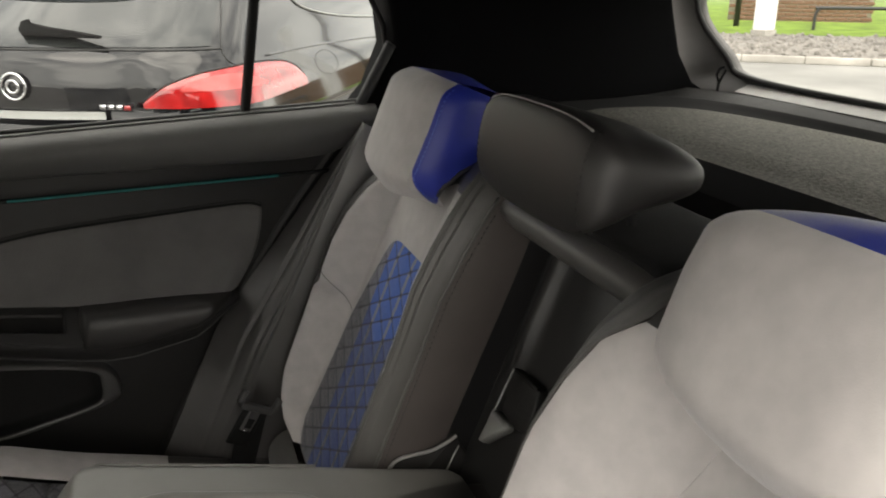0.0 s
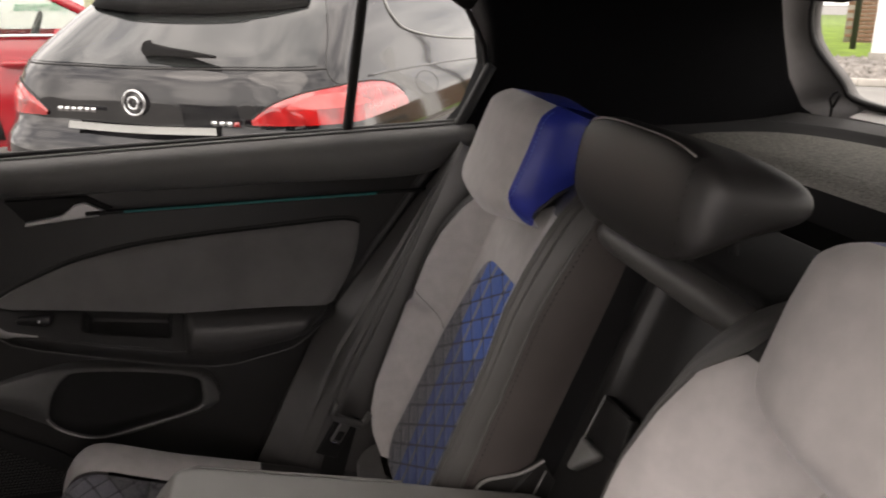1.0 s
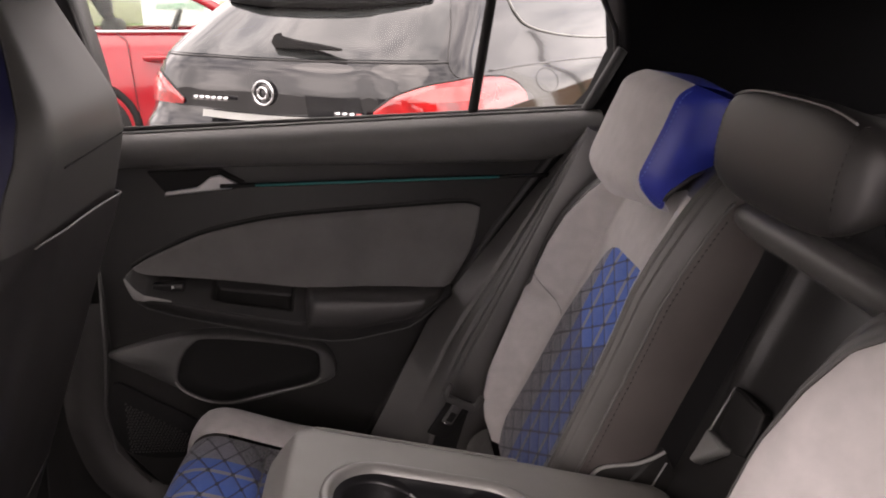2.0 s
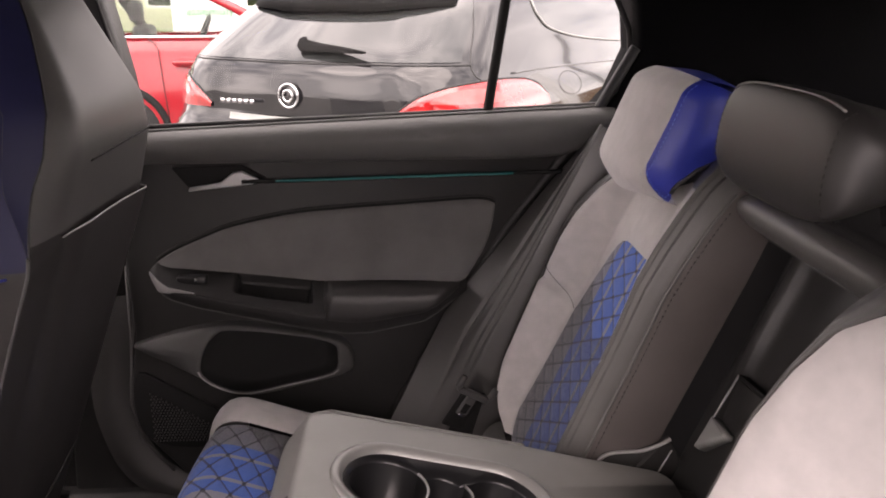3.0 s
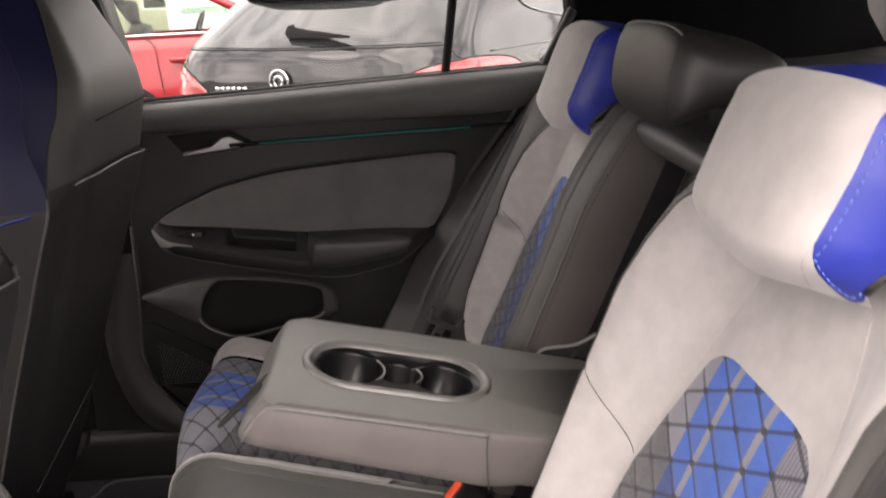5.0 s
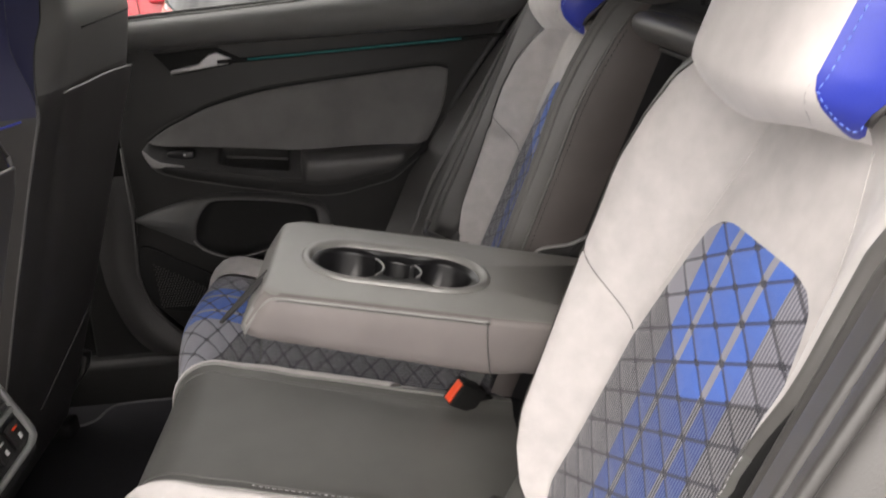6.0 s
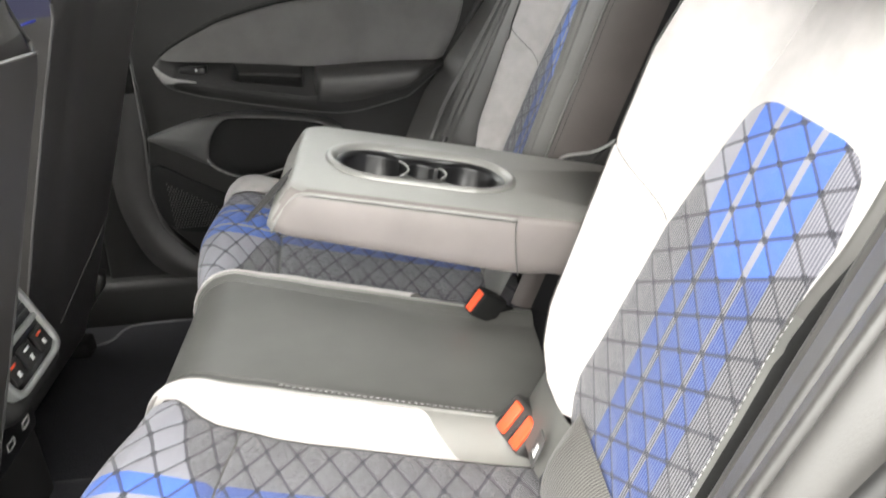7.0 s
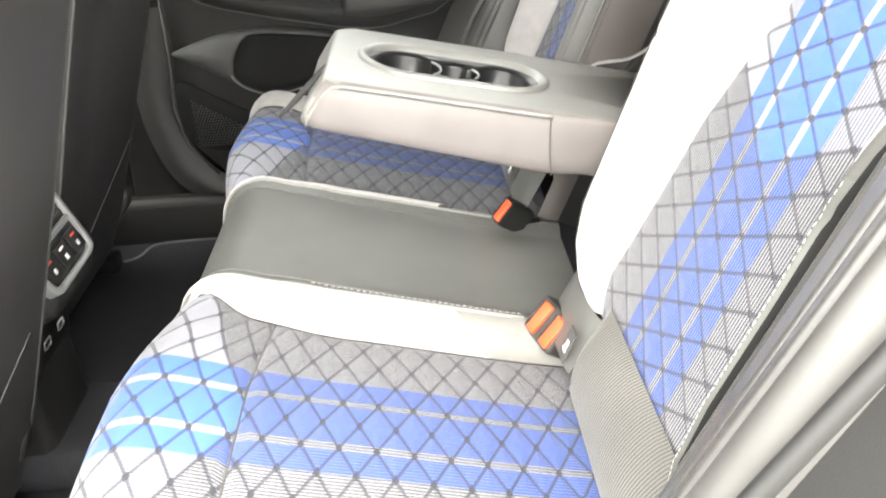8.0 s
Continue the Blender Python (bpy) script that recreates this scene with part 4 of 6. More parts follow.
# ---- child seat tag and leather collar where the seat back meets the bench ----
for side in (-1, 1):
    col_ = thing("buckle_collar", "dark leather collar beside the belt buckles", "seat trim", "buckle collars")
    part("collar", sheet(lambda i, j: back_pt(side * (0.135 + 0.125 * i), -0.47 + (0.125 - 0.05 * ease(i / 0.5)) * j, 0.016 + 0.014 * math.sin(math.pi * i) ** 0.6 * (0.4 + 0.6 * j) - 0.012 * j), 14, 8), GREY_LEATHER, col_)
    tg = part("anchor_tag", block(-0.0012, 0.0012, -0.011, 0.011, -0.02, 0.02, 0.001), BELT_PLASTIC, col_, "small black anchor tag")
    tg.matrix_local = Matrix.Translation(back_pt(side * 0.252, -0.437, 0.030)) @ pose(0, 0, 0, 0, 22.8, 0)
    part("tag_mark", block(-0.0022, -0.001, -0.005, 0.002, -0.004, 0.006), WHITE_PAINT, tg)
    part("tag_bar", block(-0.0022, -0.001, -0.006, 0.006, -0.008, -0.005), WHITE_PAINT, tg)


# ---- belt buckles ----
def buckle(place, turn, buttons=1, label="black seat belt buckle with a red press button", size=1.0):
    b = thing("belt_buckle", label, "belt buckle", "belt buckles")
    half = 0.0145 * buttons + 0.001
    part("housing", block(-0.026, 0.026, -half, half, -0.04, 0.022, 0.006), MATT_BLACK if buttons == 1 else PILLAR_PLASTIC, b)
    for q in range(buttons):
        y = (q - (buttons - 1) / 2) * 0.029
        part("press_button", block(-0.021, 0.021, y - 0.011, y + 0.005, 0.019, 0.026, 0.002), RED_PLASTIC, b, "red press button")
        part("slot", block(-0.018, 0.018, y + 0.0075, y + 0.011, 0.018, 0.0232, 0.0005), GLOSS_BLACK, b)
    part("stalk", block(-0.016, 0.016, -0.006, 0.006, -0.075, -0.036, 0.004), MATT_BLACK, b, "black webbing stalk")
    b.matrix_basis = Matrix.Translation(place) @ turn @ Matrix.Scale(size, 4)
    return b


TILT_BUCKLE = Euler((radians(15), radians(-50), radians(10))).to_matrix().to_4x4()
buckle((-0.015, 0.125, 0.567), TILT_BUCKLE, size=0.85)
buckle((0.006, -0.165, 0.551), TILT_BUCKLE, 2, "twin black belt buckle with two red press buttons")

# ---- body shell of the car ----
shell = thing("car_interior", "black headliner, pillars, floor and sills of a car", "car interior", kind="structure")
part("floor_pan", block(-2.2, 0.9, -0.72, 0.78, 0.20, 0.27), CARPET, shell, "black carpet")
part("bench_base", block(-0.47, 0.30, -0.70, 0.70, 0.271, 0.50, 0.01), CARPET, shell, "black carpet")
part("tunnel", block(-2.2, -0.52, -0.10, 0.10, 0.271, 0.34, 0.03), CARPET, shell, "black carpet")
part("roof_lining", sheet(lambda i, j: (-1.15 + 2.05 * i, -0.62 + 1.24 * j, 1.405 + 0.05 * math.sin(math.pi * j) - 0.05 * ease((i - 0.75) / 0.25)), 16, 12), HEADLINER, shell, "black headliner")
part("roof_skin", sheet(lambda i, j: (-1.18 + 2.15 * i, -0.66 + 1.32 * j, 1.44 + 0.05 * math.sin(math.pi * j) - 0.06 * ease((i - 0.75) / 0.25)), 16, 12), MATT_BLACK, shell)
# far rear quarter: inner trim behind the door window
C_OUT = [(0.235, 1.43), (0.262, 1.32), (0.273, 1.245), (0.245, 1.17), (0.215, 1.135), (0.19, 1.05), (0.13, 0.92), (0.3, 0.85), (1.0, 0.85), (1.0, 1.12), (0.955, 1.135), (0.91, 1.16), (0.865, 1.22), (0.83, 1.31), (0.79, 1.43)]
part("pillar_trim", slab(C_OUT, lambda a, b, d: (a, 0.70 - 0.16 * max(0, b - 1.14) + d, b), 0.12, 0.01), HEADLINER, shell, "black cloth pillar trim")
C_NEAR = [(0.50, 1.43), (0.52, 1.2), (0.45, 1.0), (0.4, 0.85), (1.0, 0.85), (1.0, 1.17), (0.93, 1.20), (0.84, 1.36), (0.80, 1.43)]
part("pillar_trim", slab(C_NEAR, lambda a, b, d: (a, -0.70 + 0.16 * max(0, b - 1.14) - d, b), 0.12, 0.01), HEADLINER, shell, "black cloth pillar trim")
# far centre pillar and front door opening
B_OUT = [(-0.655, 1.43), (-0.62, 1.20), (-0.612, 1.10), (-0.66, 0.9), (-0.67, 0.56), (-0.60, 0.42), (-0.45, 0.36), (-0.45, 0.27), (-0.82, 0.27), (-0.80, 0.6), (-0.76, 1.0), (-0.75, 1.43)]
part("centre_pillar", slab(B_OUT, lambda a, b, d: (a, 0.735 - 0.10 * max(0, b - 1.1) + d, b), 0.07, 0.012), DOOR_PLASTIC, shell, "black plastic pillar and sill trim")
part("front_door", block(-1.9, -0.80, 0.745, 0.80, 0.27, 1.10, 0.02), DOOR_PLASTIC, shell, "black door card")
# far outer skin, and the closed near front door, unseen and added to block light
part("outer_skin", slab([(-2.3, 0.28), (-2.3, 1.0), (-0.7, 1.06), (0.3, 1.1), (1.0, 1.08), (1.05, 0.5), (0.9, 0.3)], lambda a, b, d: (a, 0.83 + d, b), 0.03, 0.01), BLACK_PAINT, shell, "dark painted bodywork")
part("near_front_door", slab([(-2.3, 0.28), (-2.3, 1.0), (-0.72, 1.07), (-0.72, 0.28)], lambda a, b, d: (a, -0.76 - d, b), 0.07, 0.01), DOOR_PLASTIC, shell, "black door card")
# the near pillar is unseen too and keeps light off the front seats
part("near_pillar", slab([(-0.84, 0.28), (-0.80, 1.07), (-0.78, 1.43), (-0.70, 1.43), (-0.72, 1.0), (-0.74, 0.28)], lambda a, b, d: (a, -0.74 + 0.10 * max(0, b - 1.1) - d, b), 0.07, 0.01), DOOR_PLASTIC, shell, "black plastic pillar")
part("near_sill", block(-2.3, 0.4, -0.82, -0.70, 0.2, 0.36, 0.02), DOOR_PLASTIC, shell, "black plastic sill")
part("sill", block(-0.9, 0.2, 0.70, 0.80, 0.2, 0.375, 0.02), DOOR_PLASTIC, shell, "black plastic sill")
part("dashboard", block(-2.3, -1.7, -0.75, 0.75, 0.27, 1.02, 0.05), DOOR_PLASTIC, shell)

part("door_aperture", slab([(-0.30, 0.30), (-0.30, 0.5), (-0.18, 0.8), (-0.02, 1.0), (0.10, 1.12), (0.40, 1.12), (0.40, 0.30)], lambda a, b, d: (a, 0.745 + d, b), 0.05, 0.004), MATT_BLACK, shell, "black door opening trim")
for sy in (-1, 1):
    part("aperture_seal", tube([(-0.235, sy * 0.715, 0.40), (-0.15, sy * 0.715, 0.575), (-0.02, sy * 0.715, 0.80), (0.06, sy * 0.715, 0.93), (0.15, sy * 0.712, 1.05), (0.22, sy * 0.71, 1.15), (0.27, sy * 0.69, 1.25)], 0.010 if sy > 0 else 0.006, 8), RUBBER, shell, "black rubber door seal")

SWEEP_IN = smooth_loop([(-0.635, 0.80), (-0.665, 0.66), (-0.668, 0.56), (-0.64, 0.47), (-0.57, 0.405), (-0.45, 0.385), (-0.28, 0.38)], 6, closed=False)
SWEEP_OUT = smooth_loop([(-0.74, 0.80), (-0.75, 0.64), (-0.745, 0.52), (-0.70, 0.40), (-0.60, 0.34), (-0.45, 0.325), (-0.28, 0.32)], 6, closed=False)


def sweep_pt(i, j):
    k = int(round(j * (len(SWEEP_IN) - 1)))
    (a, b), (c, d_) = SWEEP_IN[k], SWEEP_OUT[k]
    return (a + (c - a) * i, 0.728 - 0.020 * math.sin(math.pi * i), b + (d_ - b) * i)


part("pillar_foot", sheet(sweep_pt, 12, len(SWEEP_IN) - 1), PILLAR_PLASTIC, shell, "dark plastic sill and pillar trim")

# ---- parcel shelf and tailgate ----
shelf = thing("parcel_shelf", "dark grey felt parcel shelf with a raised rim", "parcel shelf")


def shelf_ring(a, b, z, t):
    """Rim line round the rear of the shelf, t from -1 (near side) to 1 (far side)."""
    an = t * math.pi / 2
    return Vector((0.60 + a * math.cos(an) ** 0.4 if abs(t) < 1 else 0.60, b * math.copysign(abs(math.sin(an)) ** 0.4, t), z))


def shelf_top(i, j):
    y = 0.659 * math.sin(math.pi * (j - 0.5))
    reach = 0.305 * max(0.0, 1 - abs(y / 0.66) ** 5) ** 0.2
    return (0.60 + reach * i, y, 1.115 + 0.009 * ease(reach * i / 0.08) + 0.002 * math.sin(9 * y) * i)


def rim_profile(k):
    return [(0.302, 0.656, 1.116), (0.309, 0.672, 1.119), (0.315, 0.690, 1.131), (0.320, 0.702, 1.1375), (0.331, 0.735, 1.144), (0.345, 0.790, 1.150)][k]


part("panel", sheet(shelf_top, 40, 60), SHELF_FELT, shelf)
part("groove", sheet(lambda i, j: shelf_ring(*rim_profile(int(round(3 * i))), 2 * j - 1), 3, 120), RUBBER, shelf, "black groove round the felt")
part("rim", sheet(lambda i, j: shelf_ring(*rim_profile(3 + int(round(2 * i))), 2 * j - 1), 2, 120), GATE_DARK, shelf, "dark grey raised plastic rim")
for sy in (-1, 1):
    part("side_ledge", sheet(lambda i, j: (0.36 + 0.24 * i, sy * rim_profile(int(round(5 * j)))[1], rim_profile(int(round(5 * j)))[2]), 4, 5), GATE_DARK, shelf, "dark grey plastic side ledge")
part("front_edge", sheet(lambda i, j: (0.600 - 0.004 * i, -0.66 + 1.32 * j, 1.1155 - 0.045 * i), 2, 4), RUBBER, shelf, "black front edge")
# added black sheet imitates the shade between seat and shelf
part("shelf_gap_fill", sheet(lambda i, j: (0.597 - 0.22 * i, -0.66 + 1.32 * j, 1.071 - 0.04 * i), 6, 4), MATT_BLACK, shelf, "black sheet standing in for the dark gap behind the seat")
gate = thing("tailgate", "tailgate with a rear window in a black frame", "tailgate", kind="structure")
RW = smooth_loop([(-0.612, 1.176), (-0.662, 1.215), (-0.715, 1.30), (-0.63, 1.395), (-0.35, 1.42), (0.35, 1.42), (0.63, 1.395), (0.715, 1.30), (0.662, 1.215), (0.612, 1.176), (0.3, 1.167), (-0.3, 1.167)], 5)


def gate_x(z):
    return 0.98 - 0.45 * (z - 1.16)


bm = bmesh.new()
n_ = len(RW)
inner_r, inner_b, outer_r = [], [], []
for y, z in RW:
    inner_r.append(bm.verts.new((gate_x(z), y, z)))
    inner_b.append(bm.verts.new((gate_x(z) + 0.03, y * 1.015, z)))
    k = 1.35
    outer_r.append(bm.verts.new((gate_x(z), max(-0.84, min(0.84, y * k)), 1.28 + (z - 1.28) * 1.45)))
for q in range(n_):
    bm.faces.new((inner_r[q], inner_r[(q + 1) % n_], outer_r[(q + 1) % n_], outer_r[q]))
    bm.faces.new((inner_r[q], inner_b[q], inner_b[(q + 1) % n_], inner_r[(q + 1) % n_]))
part("window_frame", bm, GATE_TRIM, gate, "black plastic frame")
bm = bmesh.new()
bm.faces.new([bm.verts.new((gate_x(z) + 0.02, y, z)) for y, z in RW])
pane = part("rear_window", bm, GLASS, gate, "clear glass", smooth=False)
pane.visible_shadow = False
part("window_seal", tube([(gate_x(z) - 0.002, y, z) for y, z in RW], 0.006, 8, closed=True), RUBBER, gate, "black rubber seal")
# pale strip imitates the reflecting band along the glass edge
part("gate_sill", sheet(lambda i, j: (0.942 + 0.034 * i, -0.61 + 1.22 * j, 1.151 + 0.0135 * i), 3, 12), SILL_SHEEN, gate, "pale strip under the window, reflection in its colour")
part("inner_panel", block(0.93, 1.05, -0.72, 0.72, 0.5, 1.10, 0.02), DOOR_PLASTIC, gate)
part("shelf_cord", tube([(0.925, 0.640, 1.144), (0.926, 0.640, 1.166), (0.925, 0.647, 1.180), (0.929, 0.645, 1.192), (0.931, 0.636, 1.196), (0.932, 0.630, 1.190), (0.929, 0.635, 1.178), (0.927, 0.639, 1.166)], 0.0027, 6), MATT_BLACK, gate, "black shelf cord")

# ---- far rear door ----
DY = 0.71
door = thing("rear_door", "closed rear door, flank painted black for the shaded gap panel with fabric insert", "car door", kind="")


def on_door(off):
    return lambda a, b, d: (a, DY - off + d, b)


PANEL = [(-0.655, 1.10), (-0.59, 1.085), (0.215, 1.12), (0.215, 1.10), (0.15, 1.045), (0.06, 0.92), (-0.02, 0.80), (-0.10, 0.66), (-0.16, 0.55), (-0.2, 0.42), (-0.45, 0.385), (-0.58, 0.42), (-0.645, 0.50), (-0.668, 0.60), (-0.648, 0.72)]
part("trim_panel", slab(PANEL, on_door(0.0), 0.03, 0.006), DOOR_PLASTIC, door, "black grained trim panel")
RAIL_PROFILE = smooth_loop([(0.004, 0.0), (0.022, 0.03), (0.032, 0.18), (0.038, 0.42), (0.037, 0.62), (0.028, 0.82), (0.012, 0.95), (-0.006, 1.0)], 4, closed=False)


def belt_top(i, j):
    x = -0.65 + 0.89 * i
    z1 = table(x, [(-0.65, 1.105), (0.02, 1.139), (0.24, 1.149)])
    z0 = table(x, [(-0.65, 1.050), (0.10, 1.056), (0.16, 1.062), (0.24, 1.10)])
    y, z = RAIL_PROFILE[int(round(j * (len(RAIL_PROFILE) - 1)))]
    return (x, DY - y, z0 + (z1 - z0) * z)


part("belt_rail", sheet(belt_top, 30, len(RAIL_PROFILE) - 1), RAIL_PLASTIC, door, "soft grey upper rail")
part("sill_strip", tube([(-0.63 + 0.85 * q / 30, DY - 0.002, table(-0.63 + 0.85 * q / 30, [(-0.65, 1.105), (0.02, 1.139), (0.24, 1.149)]) + 0.0005) for q in range(31)], 0.0016, 6), RIM_PLASTIC, door, "thin grey sill strip")
part("rail_top", sheet(lambda i, j: (-0.65 + 0.89 * i, DY - 0.006 + 0.05 * j, table(-0.65 + 0.89 * i, [(-0.65, 1.105), (0.02, 1.139), (0.24, 1.149)])), 12, 2), BELT_PLASTIC, door)
part("strip_light", tube([(-0.36 + 0.42 * q / 20, DY - 0.036, 1.0235 + 0.0105 * q / 20) for q in range(21)], 0.0022, 6), TEAL_LIGHT, door, "thin teal ambient light strip")
part("strip_groove", tube([(-0.42 + 0.57 * q / 20, DY - 0.03, 1.0215 + 0.014 * q / 20) for q in range(21)], 0.004, 6), MATT_BLACK, door)
INS_TOP = smooth_loop([(-0.590, 0.868), (-0.556, 0.889), (-0.50, 0.914), (-0.448, 0.933), (-0.343, 0.955), (-0.238, 0.965), (-0.133, 0.972), (-0.03, 0.979), (0.012, 0.979), (0.032, 0.972)], 6, closed=False)
INS_LOW = smooth_loop([(-0.590, 0.867), (-0.565, 0.864), (-0.51, 0.859), (-0.448, 0.853), (-0.36, 0.843), (-0.28, 0.834), (-0.18, 0.834), (-0.10, 0.832), (-0.045, 0.828), (-0.020, 0.829)], 6, closed=False)
N_INS = len(INS_TOP) - 1


def insert_pt(i, j):
    """Fabric field: leans out at its foot towards the armrest, dips back at its rim."""
    k = int(round(i * N_INS))
    (a, b), (c, d_) = INS_LOW[k], INS_TOP[k]
    belly = 0.012 + 0.018 * (1 - j) ** 2 * ease(i / 0.15) * ease((1 - i) / 0.12)
    rim = 0.007 * (math.exp(-j / 0.04) * 0.2 + math.exp(-(1 - j) / 0.035) + math.exp(-(1 - i) / 0.012) + math.exp(-i / 0.012))
    bend = 0.012 * math.sin(math.pi * j) * ease((i - 0.8) / 0.2)
    return (a + (c - a) * j + bend, DY - belly + min(rim, 0.009), b + (d_ - b) * j)


part("fabric_insert", sheet(insert_pt, N_INS, 30), DOOR_FABRIC, door, "dark grey fabric insert")
# thin black tube draws the shadow line along the insert's top
part("insert_shadow_line", tube([(a, DY - 0.004, b + 0.002) for a, b in INS_TOP], 0.0026, 6), MATT_BLACK, door)
part("insert_bead", tube([(a, DY - 0.003, b + 0.006) for a, b in INS_TOP], 0.0022, 6), DOOR_PLASTIC, door)

# armrest: a long shell with a pull cup, a pad on its rear half and a tip painted as lit
LIP = [(-0.600, 0.852), (-0.585, 0.851), (-0.561, 0.841), (-0.51, 0.829), (-0.405, 0.805), (-0.30, 0.786), (-0.20, 0.783), (-0.10, 0.795), (-0.05, 0.810), (-0.02, 0.820)]
LEDGE = [(-0.600, 0.846), (-0.592, 0.832), (-0.580, 0.820), (-0.512, 0.797), (-0.408, 0.772), (-0.291, 0.748), (-0.24, 0.741), (-0.20, 0.742), (-0.10, 0.763), (-0.061, 0.790), (-0.02, 0.815)]
SHELF_LINE = [(-0.600, 0.858), (-0.588, 0.869), (-0.51, 0.860), (-0.36, 0.844), (-0.28, 0.835), (-0.02, 0.829)]


def shell_out(x):
    return 0.060 * min(1.0, max(0.0, (x + 0.604) / 0.05)) ** 0.5 * min(1.0, max(0.0, (-0.010 - x) / 0.06)) ** 0.5 + 0.008


def arm_shell(i, j):
    x = -0.600 + 0.58 * i
    top, lip, low, out = table(x, SHELF_LINE), table(x, LIP), table(x, LEDGE), shell_out(x)
    if j < 0.4:
        q = j / 0.4
        y, z = 0.010 + (out - 0.012) * q, top + (lip - top) * q ** 1.3
        # pull cup sunk into the sloping top
        k = ease((x + 0.446) / 0.008) * ease((-0.304 - x) / 0.008) * ease((q - 0.06) / 0.08) * ease((0.80 - q) / 0.06)
        y -= 0.016 * k
        z -= 0.026 * k
    elif j < 0.52:
        q = (j - 0.4) / 0.12
        y, z = out - 0.002 + 0.002 * math.sin(math.pi * q), lip - 0.006 * q
    elif j < 0.85:
        q = (j - 0.52) / 0.33
        y, z = out - 0.010 * q * q, lip - 0.006 + (low - lip + 0.006) * q
    else:
        q = (j - 0.85) / 0.15
        y, z = (out - 0.010) * (1 - q), low - 0.004 * math.sin(math.pi * q)
    return (x, DY - y, z)


def arm_pad(i, j):
    x = -0.302 + 0.272 * i
    top, low = 0.835 - 0.006 * i, table(x, LEDGE) + 0.010
    end = min(1.0, i / 0.07) ** 0.5 * min(1.0, (1 - i) / 0.16) ** 0.5
    a = math.pi * j
    c = math.cos(a)
    z = (top + low) / 2 + (top - low) / 2 * abs(c) ** 0.7 * (1 if c > 0 else -1)
    lean = 0.018 * (1 - i) * (z - low) / (top - low)
    return (x + lean, DY - 0.010 - (0.062 * math.sin(a) ** 0.5) * end, z)


part("door_armrest", sheet(arm_shell, 180, 66), DOOR_PLASTIC, door, "black armrest with a pull cup")
part("armrest_pad", sheet(arm_pad, 40, 24), LEATHER, door, "padded black leather armrest top")
# thin lighter tube imitates the highlight on the ledge's lower edge
part("armrest_edge", tube([(x, DY - shell_out(x) + 0.0085, table(x, LEDGE) + 0.001) for x in [-0.575 + 0.53 * q / 50 for q in range(51)]], 0.0014, 6), BELT_PLASTIC, door)
TIP_DEEP = [(-0.600, 0.006), (-0.592, 0.016), (-0.580, 0.024), (-0.565, 0.016), (-0.545, 0.007), (-0.51, 0.003)]


def tip_pt(i, j):
    x = -0.599 + 0.089 * i
    z = table(x, LIP) + 0.006 * ease((-0.575 - x) / 0.02) - table(x, TIP_DEEP) * j
    return (x, DY - shell_out(x) - 0.0022 + 0.002 * (2 * j - 1) ** 2, z)


part("armrest_tip", sheet(tip_pt, 24, 8), PALE_TRIM_LIT_EDGE, door, "armrest tip with its catch of light in the colour")
sw = part("window_switch", block(-0.545, -0.492, DY - 0.052, DY - 0.03, 0.838, 0.853, 0.004), GLOSS_BLACK, door, "black window switch")
part("switch_mark", block(-0.512, -0.508, DY - 0.0535, DY - 0.050, 0.846, 0.850), WHITE_PAINT, sw)
HAND_OUT = [(-0.545, 1.044), (-0.524, 1.014), (-0.510, 1.000), (-0.40, 1.012), (-0.382, 1.024), (-0.424, 1.047)]
# raised black plate imitates the shade of the hollow behind the handle
part("handle_recess", slab(HAND_OUT, on_door(0.012), 0.02, 0.003), MATT_BLACK, door, "flat black plate for the shaded handle recess")
GRIP = [(-0.514, 1.004), (-0.513, 1.011), (-0.458, 1.020), (-0.436, 1.037), (-0.420, 1.040), (-0.390, 1.024), (-0.402, 1.016)]
part("door_handle", slab(GRIP, on_door(0.030), 0.007, 0.003), HANDLE_METAL, door, "satin chrome pull handle", smooth=False)
SPK = smooth_loop([(-0.648, 0.705), (-0.60, 0.722), (-0.55, 0.736), (-0.463, 0.748), (-0.356, 0.738), (-0.27, 0.718), (-0.246, 0.700), (-0.236, 0.672), (-0.245, 0.648), (-0.33, 0.625), (-0.442, 0.604), (-0.526, 0.641), (-0.60, 0.682)], 6)
SPK2 = smooth_loop([(-0.523, 0.653), (-0.522, 0.68), (-0.511, 0.708), (-0.491, 0.732), (-0.464, 0.741), (-0.36, 0.731), (-0.273, 0.712), (-0.262, 0.685), (-0.265, 0.659), (-0.284, 0.647), (-0.36, 0.629), (-0.441, 0.613), (-0.495, 0.628)], 6)
SPK_C = (-0.40, 0.675)


def by_angle(loop, n=96):
    """Loop re-read at even angles round its middle."""
    pol = sorted((math.atan2(b - SPK_C[1], a - SPK_C[0]), math.hypot(a - SPK_C[0], b - SPK_C[1])) for a, b in loop)
    pol = [(pol[-1][0] - 2 * math.pi, pol[-1][1])] + pol + [(pol[0][0] + 2 * math.pi, pol[0][1])]
    out = []
    for q in range(n):
        a = -math.pi + 2 * math.pi * q / n
        r = table(a, pol)
        out.append((SPK_C[0] + r * math.cos(a), SPK_C[1] + r * math.sin(a)))
    return out


def loop_skin(rows):
    bm = bmesh.new()
    rings = [[bm.verts.new((a, DY - off, b)) for a, b in lp] for lp, off in rows]
    for A, B in zip(rings, rings[1:]):
        for q in range(len(A)):
            bm.faces.new((A[q], A[(q + 1) % len(A)], B[(q + 1) % len(A)], B[q]))
    return bm, rings


